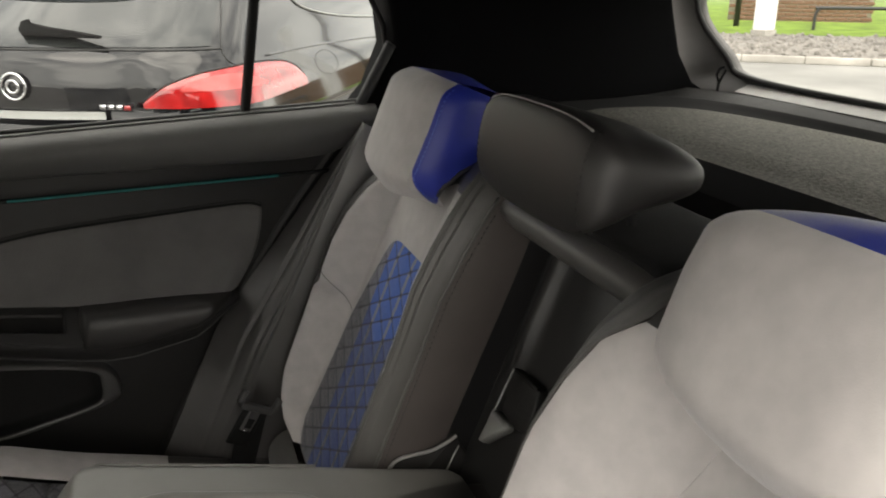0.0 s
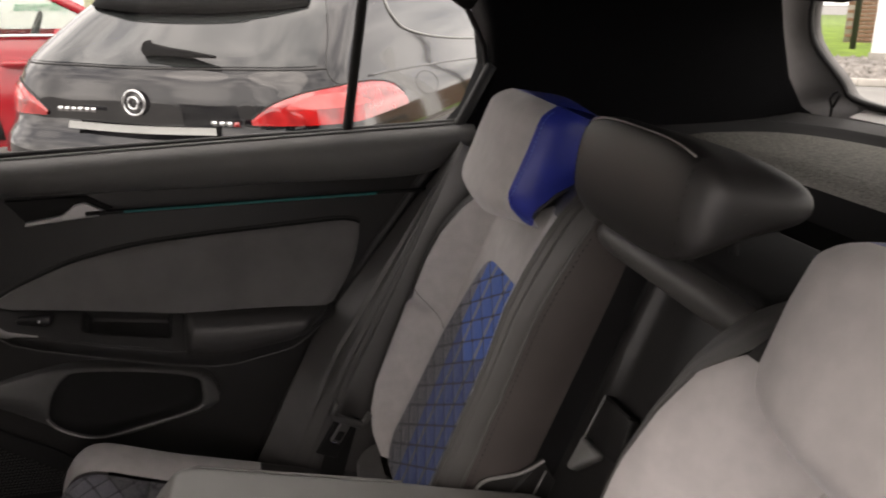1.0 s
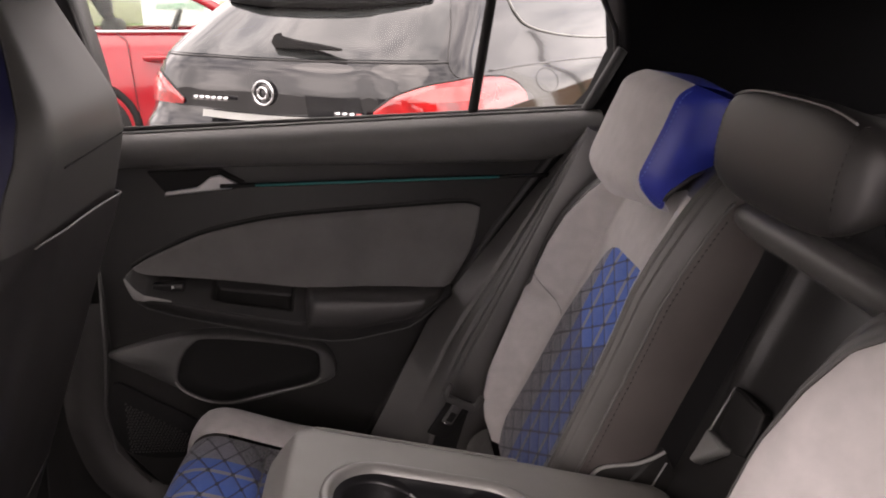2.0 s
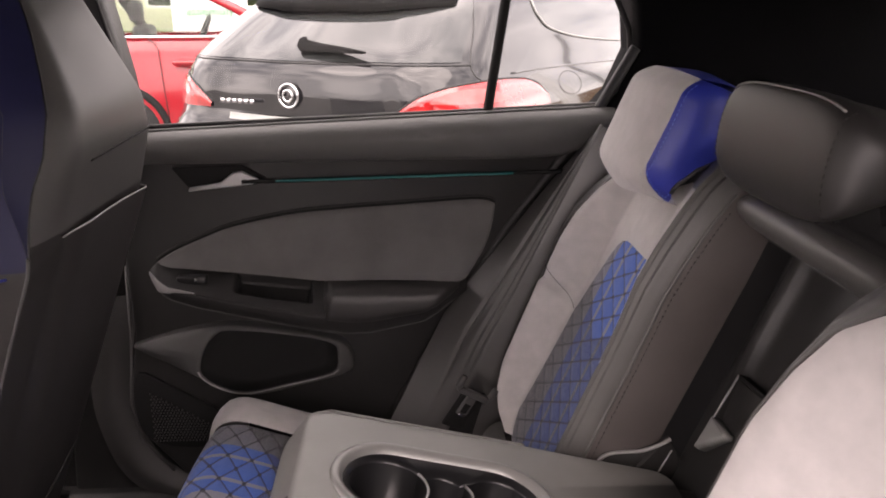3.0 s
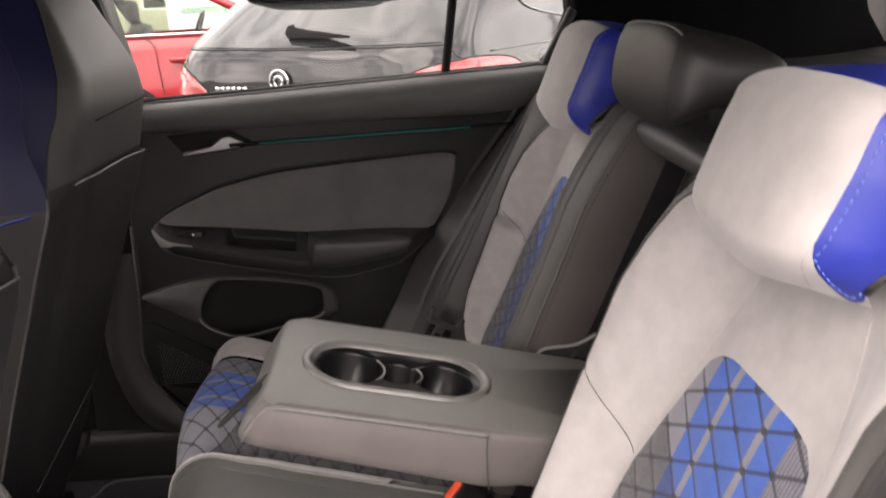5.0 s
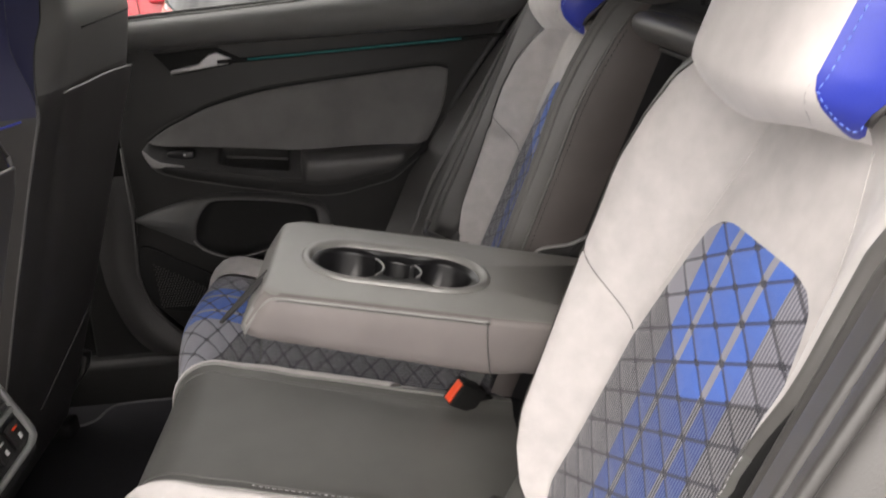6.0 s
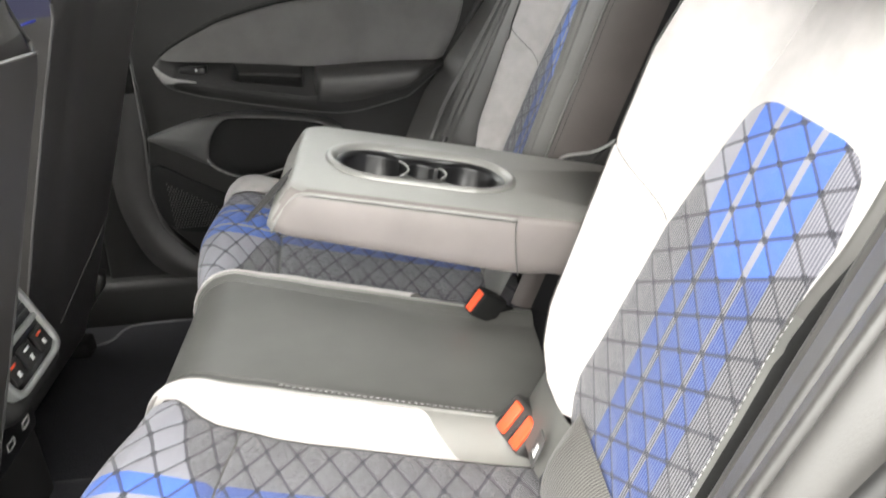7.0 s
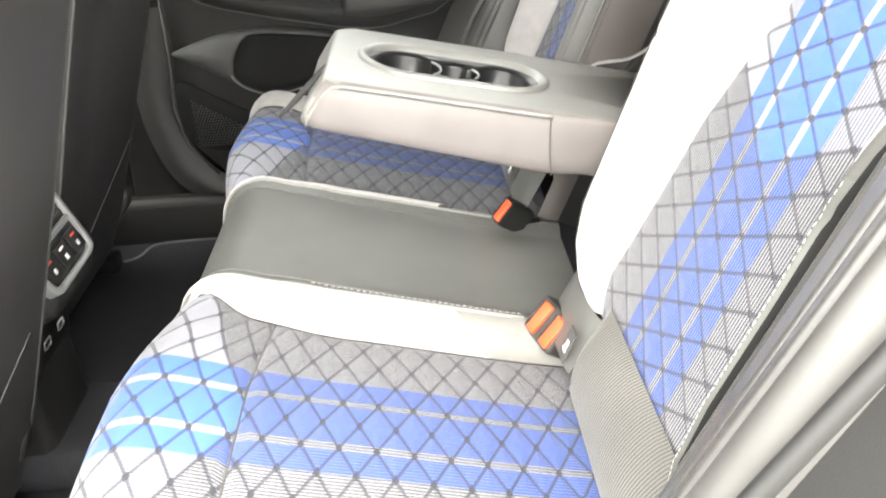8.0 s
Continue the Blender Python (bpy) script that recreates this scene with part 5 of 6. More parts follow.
def shrink(lp, k):
    return [(SPK_C[0] + (a - SPK_C[0]) * k, SPK_C[1] + (b - SPK_C[1]) * k) for a, b in lp]


L_OUT, L_IN = by_angle(SPK), by_angle(SPK2)
bm, _ = loop_skin([(L_OUT, -0.004), (L_OUT, 0.018), (shrink(L_OUT, 0.985), 0.026), (shrink(L_IN, 1.04), 0.034), (L_IN, 0.034), (shrink(L_IN, 0.985), 0.030)])
part("pocket_surround", bm, BELT_PLASTIC, door, "grey plastic pocket surround")
# shallow bowl coloured black to stand in for the pocket's deep shade
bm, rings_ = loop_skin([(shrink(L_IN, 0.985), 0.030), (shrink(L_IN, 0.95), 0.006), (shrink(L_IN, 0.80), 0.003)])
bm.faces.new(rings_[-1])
part("map_pocket", bm, MATT_BLACK, door, "shallow black bowl painted as the shaded door pocket")
low_edge = [(a, DY - 0.0352, b) for a, b in shrink(L_IN, 1.015) if b < 0.66 and a > -0.53]
# pale tube paints the highlight on the pocket's lower lip
part("surround_highlight", tube(low_edge, 0.0014, 6), PALE_TRIM_LIT_EDGE, door)
GRL = smooth_loop([(-0.648, 0.645), (-0.58, 0.61), (-0.50, 0.56), (-0.49, 0.52), (-0.53, 0.485), (-0.60, 0.487), (-0.645, 0.51), (-0.662, 0.57)], 4)
grl = part("speaker_grille", slab(GRL, on_door(0.008), 0.012, 0.003), MATT_BLACK, door, "black perforated speaker grille")
bm = bmesh.new()
for gx in range(24):
    for gz in range(20):
        x, z = -0.645 + gx * 0.0064 + (gz % 2) * 0.0032, 0.50 + gz * 0.006
        if z < 0.615 - (x + 0.648) * 0.62 and z > 0.495 and (x > -0.652 + 0.02):
            bmesh.ops.create_cone(bm, cap_ends=True, segments=6, radius1=0.0018, radius2=0.0012, depth=0.003, matrix=Matrix.Translation((x, DY - 0.0095, z)) @ Matrix.Rotation(radians(90), 4, "X"))
tagged(part("perforation", bm, BELT_PLASTIC, grl), kind="stuff")
part("card_edge", tube([(-0.648, DY - 0.004, 0.86), (-0.655, DY - 0.004, 0.70), (-0.668, DY - 0.004, 0.58), (-0.655, DY - 0.004, 0.50), (-0.60, DY - 0.004, 0.43)], 0.003, 6), BELT_PLASTIC, door)
# window frame, divider bar and panes
WIN = [(-0.615, 1.11), (-0.62, 1.20), (-0.66, 1.41), (0.16, 1.40), (0.225, 1.35), (0.262, 1.28), (0.268, 1.235), (0.24, 1.17), (0.228, 1.148), (0.02, 1.138)]


def win_y(z):
    return DY + 0.03 - 0.13 * max(0, z - 1.13)


part("window_seal", tube([(a, win_y(b) - 0.008, b) for a, b in WIN], 0.005, 8, closed=True), RUBBER, door, "black rubber seal")
part("divider_bar", sheet(lambda i, j: (0.018 + 0.036 * j + 0.009 * math.cos(2 * math.pi * i), win_y(1.135 + 0.27 * j) - 0.006 + 0.012 * math.sin(2 * math.pi * i), 1.135 + 0.27 * j), 12, 6, close_u=True), MATT_BLACK, door, "black divider bar")
bm = bmesh.new()
bm.faces.new([bm.verts.new((a, win_y(b) + 0.004, b)) for a, b in WIN])
wp = part("window_pane", bm, GLASS, door, "clear window glass", smooth=False)
wp.visible_shadow = False
part("upper_frame", tube([(-0.68, win_y(1.42), 1.42), (0.15, win_y(1.41), 1.412), (0.24, win_y(1.36), 1.355)], 0.02, 8), MATT_BLACK, door)

# far seat belt: webbing, tongue and buckle tag
belt = thing("seat_belt", "black seat belt with its tongue stowed beside the seat", "seat belt")
part("webbing", sheet(lambda i, j: (-0.040 + 0.044 * i - 0.034 * j, 0.541 + 0.012 * i, 0.676 - 0.012 * i - 0.12 * j), 3, 8), MATT_BLACK, belt)
TON_M = Matrix.Translation((-0.024, 0.535, 0.664)) @ pose(0, 0, 0, 8, 33, 25)
bm = block(-0.034, 0.034, -0.007, 0.007, 0.003, 0.015, 0.004)
tube([(-0.031, 0, 0.009), (-0.037, 0, 0.015), (-0.038, 0, 0.034)], 0.0062, 8, bm)
tube([(0.031, 0, 0.009), (0.037, 0, 0.015), (0.038, 0, 0.034)], 0.0062, 8, bm)
part("tongue", bm, BELT_PLASTIC, belt, "black belt tongue").matrix_local = TON_M
part("tongue_neck", block(-0.012, 0.012, -0.0045, 0.0045, -0.034, 0.006, 0.004), BELT_PLASTIC, belt).matrix_local = TON_M
part("webbing_loop", block(-0.022, 0.022, -0.0015, 0.0045, -0.062, 0.004, 0.003), MATT_BLACK, belt, "black webbing loop").matrix_local = TON_M
bm = bmesh.new()
tube([(-0.007, -0.005, -0.032), (0.007, -0.005, -0.032)], 0.0022, 6, bm)
part("tongue_slot", block(-0.007, 0.007, -0.0052, -0.003, -0.028, -0.010, 0.001), MATT_BLACK, belt).matrix_local = TON_M
part("tongue_plate", bm, CHROME, belt, "metal tongue plate").matrix_local = TON_M
tag = part("tag", block(-0.012, 0.012, -0.001, 0.001, -0.022, 0.022), MATT_BLACK, belt, "small label tag")
for k in range(5):
    part("tag_print", block(-0.008, 0.006, -0.0018, -0.0008, -0.016 + 0.007 * k, -0.013 + 0.007 * k), THREAD, tag)
tag.matrix_local = Matrix.Translation((-0.07, 0.662, 0.672)) @ pose(0, 0, 0, 0, 20, 0) @ Matrix.Diagonal((0.3, 0.65, 0.65, 1.0))

# ---- front seats ----
REAR_X = [(0.36, -0.80), (0.5, -0.745), (0.75, -0.655), (0.95, -0.583), (1.05, -0.545), (1.15, -0.517), (1.2, -0.518), (1.25, -0.540), (1.3, -0.562), (1.38, -0.600), (1.42, -0.63)]
HALF_W = [(0.36, 0.215), (0.75, 0.235), (1.02, 0.235), (1.12, 0.215), (1.2, 0.18), (1.3, 0.14), (1.38, 0.12), (1.42, 0.09)]


def front_seat(y0, dx, inner, label):
    s = thing("front_seat", label, "car seat", "front seats")

    def P(u, z, out=0.0):
        hw, xr = table(z, HALF_W), table(z, REAR_X) + dx
        au = abs(u)
        k = 0.06 * ease((z - 1.02) / 0.14) if u * inner > 0 else 0.085
        fwd = k * max(0.0, (au - 0.62) / 0.38) ** 2.2
        return Vector((xr - fwd + out, y0 + u * hw, z))
    part("back_shell", sheet(lambda i, j: P(2 * i - 1, 0.36 + 0.70 * j), 36, 30), SEAT_BACK, s, "black leather seat back")
    part("shoulder_cover", sheet(lambda i, j: P(2 * i - 1, 1.06 + 0.36 * j), 36, 24), EDGE_LEATHER, s, "dark grey leather upper back")

    PU0 = -0.66 if inner < 0 else -0.95

    def pocket_z(u):
        return 1.055 - 0.004 * u - 0.012 * u * u

    part("map_pocket", sheet(lambda i, j: P(PU0 + (0.95 - PU0) * i, 0.42 + (pocket_z(PU0 + (0.95 - PU0) * i) - 0.42) * j, (0.003 + 0.005 * j) * ease(i / 0.2) + 0.0012), 30, 20), SEAT_BACK, s, "black map pocket")
    part("pocket_piping", tube([P(PU0 + (0.95 - PU0) * q / 30, pocket_z(PU0 + (0.95 - PU0) * q / 30), 0.0012 + 0.008 * ease(q / 6)) for q in range(31)], 0.0015, 6), RIM_PLASTIC, s, "pale piping along the pocket")
    for d in (-1, 1):
        def flank(i, j):
            z = 0.36 + 0.675 * j
            p = P(d, z)
            return p + Vector((-0.24 * i, -d * 0.03 * i * i + d * 0.02 * math.sin(math.pi * i), 0.0))
        part("flank", sheet(flank, 10, 40), SEAT_BACK, s, "dark leather flank")

        def wing(i, j):
            z = 1.035 + 0.365 * j
            p = P(d, z)
            return p + Vector((-0.24 * i, -d * 0.03 * i * i + d * 0.02 * math.sin(math.pi * i), 0.0))
        part("wing_panel", sheet(wing, 10, 20), BLUE_LEATHER_SHADED, s, "blue leather wing with its shade in the colour")
        if d == inner:
            edge_u = [(1.05, 1.0), (1.10, 0.93), (1.15, 0.885), (1.2, 0.87), (1.26, 0.81), (1.33, 0.74), (1.42, 0.68)]
            part("wing_face", sheet(lambda i, j: P(inner * (1 - (1 - table(1.05 + 0.36 * j, edge_u)) * i), 1.05 + 0.36 * j, 0.002) + Vector((0, inner * 0.003, 0)), 10, 24), BLUE_LEATHER_SHADED, s, "blue leather wing with its shade in the colour")
            part("wing_seam", tube([P(inner * table(1.05 + 0.36 * q / 24, edge_u), 1.05 + 0.36 * q / 24, 0.002) for q in range(25)], 0.0016, 6), LEATHER, s)
        part("seam", tube([P(d, 0.45 + 0.60 * q / 30, 0.002) + Vector((0, d * 0.002, 0)) for q in range(31)], 0.0022, 6), BELT_PLASTIC, s)
    part("cover_seam", tube([P(-0.45 + 1.4 * q / 30, 1.135 + 0.01 * q / 30, 0.0005) for q in range(31)], 0.0013, 5), MATT_BLACK, s)
    part("lower_seam", tube([P(-0.3 + 1.1 * q / 20, 0.50 + 0.12 * q / 20, 0.006) for q in range(21)], 0.0013, 5), BELT_PLASTIC, s)
    part("blue_stitching", tube([P(inner, 1.035, 0.0) + Vector((-0.012 - 0.14 * q / 10, inner * 0.024, -0.035 * q / 10)) for q in range(11)], 0.0018, 5), BLUE_LEATHER, s, "blue stitched seam")
    part("front_pad", sheet(lambda i, j: P(2 * i - 1, 0.40 + 1.0 * j) + Vector((-0.23 - 0.01 * math.sin(math.pi * i), 0, 0)), 16, 20), SUEDE, s, "grey suede")
    part("seat_base", block(-1.25 + dx, -0.80 + dx, y0 - 0.24, y0 + 0.24, 0.36, 0.56, 0.04), LEATHER, s)
    for d in (-0.2, 0.2):
        part("rail", block(-1.2 + dx, -0.82 + dx, y0 + d - 0.025, y0 + d + 0.025, 0.271, 0.315, 0.008), MATT_BLACK, s, "black floor rail")
        part("rail_bracket", slab([(-0.755 + dx, 0.465), (-0.765 + dx, 0.430), (-0.86 + dx, 0.31), (-0.93 + dx, 0.31), (-0.80 + dx, 0.48)], lambda a, b, q, d=d: (a, y0 + d - 0.015 + q, b), 0.03, 0.004), PILLAR_PLASTIC, s, "dark plastic rail cover")
    return s


front_seat(0.375, 0.0, -1, "front seat back, black leather, blue wing, map pocket")
front_seat(-0.375, 0.085, 1, "front seat back, black leather, blue wing, map pocket")

# ---- centre console, rear end ----
con = thing("centre_console", "black console end with vents and climate buttons", "car console")
CON_M = Matrix.Translation((-0.656, 0.0, 0.645)) @ Matrix.Rotation(radians(-22), 4, "Y") @ Matrix.Diagonal((0.9, 0.87, 0.71, 1.0))
part("housing", block(-0.30, -0.004, -0.098, 0.098, -0.12, 0.105, 0.03, 5), DOOR_PLASTIC, con, "black plastic upper housing").matrix_local = CON_M
SOCKET_M = Matrix.Translation((-0.699, 0.0, 0.485)) @ Matrix.Rotation(radians(9), 4, "Y")
part("column", block(-0.95, -0.705, -0.08, 0.08, 0.30, 0.62, 0.02, 4), DOOR_PLASTIC, con, "black plastic column")


def ring_plate(y0, y1, z0, z1, wide, x0, x1):
    """Rounded frame with an open middle."""
    bm = bmesh.new()
    n = 48
    rings = []
    for g, x in ((0, x0), (0, x1 - 0.002), (0.002, x1), (wide - 0.002, x1), (wide, x1 - 0.002), (wide, x0)):
        ring = []
        for q in range(n):
            a, b = rounded(q / n, (y1 - y0) / 2 - g, (z1 - z0) / 2 - g, 0.4)
            ring.append(bm.verts.new((x, (y0 + y1) / 2 + a, (z0 + z1) / 2 + b)))
        rings.append(ring)
    for A, B in zip(rings, rings[1:]):
        for q in range(n):
            bm.faces.new((A[q], A[(q + 1) % n], B[(q + 1) % n], B[q]))
    return bm


part("bezel", ring_plate(-0.088, 0.088, -0.085, 0.085, 0.012, -0.01, 0.008), SILVER, con, "satin grey bezel").matrix_local = CON_M
part("face", block(-0.006, 0.001, -0.078, 0.078, -0.076, 0.076, 0.003), GLOSS_BLACK, con, "gloss black control face").matrix_local = CON_M
part("cross_bar", block(-0.004, 0.007, -0.077, 0.077, -0.006, 0.006, 0.002), SILVER, con, "satin grey cross bar").matrix_local = CON_M
for k in range(4):
    part("vent_slat", block(-0.002, 0.005, -0.072, 0.072, 0.016 + 0.014 * k, 0.021 + 0.014 * k, 0.001), BELT_PLASTIC, con).matrix_local = CON_M
for y in (-0.024, 0.024):
    part("vent_tab", block(0.0, 0.012, y - 0.006, y + 0.006, 0.024, 0.056, 0.002), BELT_PLASTIC, con).matrix_local = CON_M
for y, mat in ((-0.048, RED_PLASTIC), (0.0, WHITE_PAINT), (0.048, RED_PLASTIC)):
    b_ = part("button", block(0.0, 0.007, y - 0.020, y + 0.020, -0.062, -0.018, 0.002), DOOR_PLASTIC, con, "black climate button")
    b_.matrix_local = CON_M
    part("mark", block(0.0065, 0.0078, y - 0.008, y + 0.008, -0.030, -0.026), mat, b_)
    part("mark", block(0.0065, 0.0078, y - 0.004, y + 0.004, -0.052, -0.042), WHITE_PAINT, b_)
sk = part("socket_plate", block(-0.02, 0.0, -0.055, 0.075, -0.032, 0.032, 0.006), GLOSS_BLACK, con, "gloss black socket plate")
sk.matrix_local = SOCKET_M
for y in (-0.012, 0.038):
    part("socket", ring_plate(y - 0.012, y + 0.012, -0.008, 0.008, 0.003, -0.002, 0.002), SILVER, sk)

# ---- floor mats ----
def floor_mat(side):
    m = thing("floor_mat", "black carpet floor mat with a stitched edge", "floor mat", "floor mats")
    ol = smooth_loop([(-0.95, 0.14), (-0.80, 0.125), (-0.60, 0.13), (-0.52, 0.16), (-0.51, 0.40), (-0.51, 0.64), (-0.60, 0.676), (-0.74, 0.678), (-0.778, 0.660), (-0.795, 0.615), (-0.84, 0.595), (-0.95, 0.59)], 5)
    part("carpet", slab([(a, side * b) for a, b in ol], lambda a, b, d: (a, b, 0.280 - d), 0.008, 0.003), CARPET, m)
    part("edge_binding", tube([(a, side * b, 0.279) for a, b in ol], 0.004, 6, closed=True), BINDING, m, "grey woven edge binding")


floor_mat(1)
floor_mat(-1)

# ---- outside: ground ----
bm = bmesh.new()
G = 160
bm.faces.new([bm.verts.new(p) for p in ((-G, -G, 0), (G, -G, 0), (G, G, 0), (-G, G, 0))])
tagged(part("ground", bm, ASPHALT, smooth=False), "grey tarmac car park", "ground", kind="structure")

# kerbed bed beyond the car park, running away to one side
BED_M = Matrix.Translation((10.2, 10.2, 0)) @ Matrix.Rotation(radians(-38), 4, "Z")
bed = thing("planting_bed", "gravel bed with a concrete kerb beside grass", "bed", kind="structure")
for k in range(26):
    kb = part("kerb_stone", block(-13 + k * 1.0, -13 + k * 1.0 + 0.985, -0.06, 0.06, 0.0, 0.12, 0.012, 2), CONCRETE, bed)
    kb.matrix_local = BED_M
bm = block(-13, 13, 0.06, 6.5, 0.0, 0.07)
part("gravel_base", bm, STONE, bed).matrix_local = BED_M
bm = bmesh.new()
rng = random.Random(5)
for k in range(2600):
    x, y = rng.uniform(-7, 8), rng.uniform(0.1, 6.4)
    r = rng.uniform(0.03, 0.085)
    bmesh.ops.create_icosphere(bm, subdivisions=1, radius=r, matrix=Matrix.LocRotScale((x, y, 0.07 + r * 0.3), Euler((rng.random() * 3, rng.random() * 3, 0)), (1, rng.uniform(0.6, 1), 0.6))) if k < 700 else None
    if k >= 700:
        vs = [bm.verts.new((x + r * math.cos(a + r * 90), y + r * math.sin(a + r * 90), 0.072)) for a in (0, 2.1, 4.2)]
        tip = bm.verts.new((x, y, 0.07 + r * 0.8))
        for q in range(3):
            bm.faces.new((vs[q], vs[(q + 1) % 3], tip))
tagged(part("gravel_stones", bm, STONE, bed, smooth=False), kind="stuff").matrix_local = BED_M
bm = block(-60, 60, 6.5, 60, 0.0, 0.09)
part("lawn", bm, GRASS_M, bed, "green lawn").matrix_local = BED_M

post = thing("sign_post", "white painted sign post on a grey base", "post")
part("shaft", block(-0.21, 0.21, -0.16, 0.16, 0.22, 4.2, 0.01), WHITE_PAINT, post)
part("foot", block(-0.24, 0.24, -0.19, 0.19, 0.05, 0.22, 0.01), CONCRETE, post, "grey base")
post.matrix_basis = Matrix.Translation((13.4, 15.0, 0)) @ Matrix.Rotation(radians(20), 4, "Z")
pole = thing("lamp_post", "black painted steel post in the grass", "post")
part("shaft", tube([(0, 0, 0.05), (0, 0, 5.0)], 0.08, 12), STEEL_BLACK, pole)
pole.location = (15.2, 18.2, 0)
rail = thing("hoop_barrier", "black steel hoop barrier", "barrier")
part("hoop", tube(smooth_loop([(0, 0, 0.05), (0, 0, 0.45), (0.08, 0, 0.60), (0.25, 0, 0.64), (3.2, 0, 0.64), (3.5, 0, 0.55), (3.55, 0, 0.05)], 5, closed=False), 0.045, 10), STEEL_BLACK, rail)
rail.matrix_basis = Matrix.Translation((16.1, 16.3, 0)) @ Matrix.Rotation(radians(-38), 4, "Z")

# brick wall: courses of separate bricks
WALL_M = Matrix.Translation((17.5, 21.0, 0)) @ Matrix.Rotation(radians(-38), 4, "Z")
bwall = thing("wall_brick", "red-brown brick garden wall", "wall", kind="structure")
part("mortar_core", block(-0.3, 3.8, 0.012, 0.32, 0.0, 1.56), MORTAR, bwall).matrix_local = WALL_M
bm = block(-0.158, 0.158, 0.0, 0.05, -0.048, 0.048, 0.006, 1)
brick0 = part("brick", bm, BRICK_M, bwall)
brick0.matrix_local = WALL_M @ Matrix.Translation((-0.12, 0, 0.06))
for row in range(13):
    for colm in range(12):
        if row == 0 and colm == 0:
            continue
        b2 = new("brick", brick0.data)
        b2.parent = bwall
        b2.matrix_local = WALL_M @ Matrix.Translation((-0.12 + colm * 0.331 + (row % 2) * 0.16, rng.uniform(-0.004, 0.004), 0.06 + row * 0.117))

# pale building far behind
bld = thing("pale_building", "cream rendered building far across the car park", "building")
part("wall", block(-40, 8, 42, 50, 0, 5.5), RENDER_WALL, bld)
part("roof", sheet(lambda i, j: (-41 + 50 * i, 41.4 + 9 * j, 5.5 + 2.2 * math.sin(math.pi * j)), 2, 6), ASPHALT, bld)
for k in range(9):
    wdw = part("window", block(-36 + k * 4.6, -33.6 + k * 4.6, 41.93, 42.02, 1.2, 2.9, 0.02), WHITE_PAINT, bld, "white framed window")
    part("pane", block(-35.9 + k * 4.6, -33.7 + k * 4.6, 41.91, 41.935, 1.3, 2.8), DARK_GLASS, wdw)

sgn_ = thing("notice_sign", "white notice board with green lettering", "sign")
for px_ in (-0.3, 0.3):
    part("post", tube([(px_, 0.03, 0.0), (px_, 0.03, 1.7)], 0.025, 10), STEEL_BLACK, sgn_)
part("board", block(-0.42, 0.42, -0.015, 0.015, 0.95, 1.75, 0.004), WHITE_PAINT, sgn_)
SIGN_GREEN = material("sign_green", (0.03, 0.30, 0.14), 0.5, mottle=0.05)
for row, words in enumerate(("Fire", "assembly")):
    cu = bpy.data.curves.new("words", "FONT")
    cu.body, cu.size, cu.extrude, cu.align_x = words, 0.15, 0.003, "CENTER"
    tmp = bpy.data.objects.new("words", cu)
    me = bpy.data.meshes.new_from_object(tmp)
    bpy.data.objects.remove(tmp)
    me.materials.append(SIGN_GREEN)
    wd = new("words", me)
    wd.parent = sgn_
    wd.matrix_local = Matrix.Translation((0, -0.02, 1.40 - 0.19 * row)) @ pose(0, 0, 0, 90, 0, 0)
sgn_.matrix_basis = Matrix.Translation((-2.35, 9.0, 0)) @ pose(0, 0, 0, 0, 0, 12)

# ---- black hatchback behind the far window ----
BC_YAW = radians(-29)
BC_M = Matrix.Translation((-0.61, 2.86, 0.025)) @ Matrix.Rotation(BC_YAW, 4, "Z")
bcar = thing("parked_car", "black hatchback parked with its tail to the window", "car")
BW = [(0.25, 0.80), (0.45, 0.875), (0.65, 0.89), (0.80, 0.87), (0.92, 0.84), (1.05, 0.79), (1.2, 0.735), (1.32, 0.68), (1.40, 0.63)]
BR = [(0.25, 0.10), (0.45, -0.02), (0.70, -0.03), (0.80, 0.02), (0.95, 0.03), (1.06, 0.07), (1.2, 0.26), (1.32, 0.45), (1.38, 0.60), (1.42, 0.9)]

BW, BR = smooth_loop(BW, 40, closed=False), smooth_loop(BR, 40, closed=False)


def bc(t, z, off=0.0):
    """Rear of the car in plan: t from -1 (left flank, forward) over 0 (middle of the tail) to 1; the corners are round."""
    w, r = table(z, BW), table(z, BR)
    s, a = (1 if t >= 0 else -1), abs(t)
    cr = 0.36
    if a < 0.4:
        x, y = (w - cr) * a / 0.4, -0.06 * (1 - (a / 0.4) ** 2) ** 2
        nx, ny = 0.1 * a, -1.0
    elif a < 0.65:
        q = (a - 0.4) / 0.25 * math.pi / 2
        x, y = w - cr + cr * math.sin(q), cr * 0.85 * (1 - math.cos(q))
        nx, ny = math.sin(q), -math.cos(q)
    else:
        x, y = w + 0.02 * (a - 0.65), cr * 0.85 + (a - 0.65) / 0.35 * 2.6
        nx, ny = 1.0, 0.0
    L = math.hypot(nx, ny)
    return Vector((s * (x + off * nx / L), r + y + off * ny / L, z))


def bc_part(name, fn, nu, nv, mat, parent=bcar, label=""):
    ob = part(name, sheet(fn, nu, nv), mat, parent, label)
    ob.matrix_local = BC_M
    return ob


bc_part("body", lambda i, j: bc(2 * i - 1, 0.25 + 1.16 * j), 160, 80, BLACK_PAINT, label="glossy black bodywork")
bc_part("roof", lambda i, j: bc(2 * i - 1, 1.41).lerp(Vector((0, 2.6, 1.44)), j), 60, 6, BLACK_PAINT)


def seg(t0, t1, z0, z1, off):
    return lambda i, j: bc(t0 + (t1 - t0) * i, z0(i) + (z1(i) - z0(i)) * j, off)


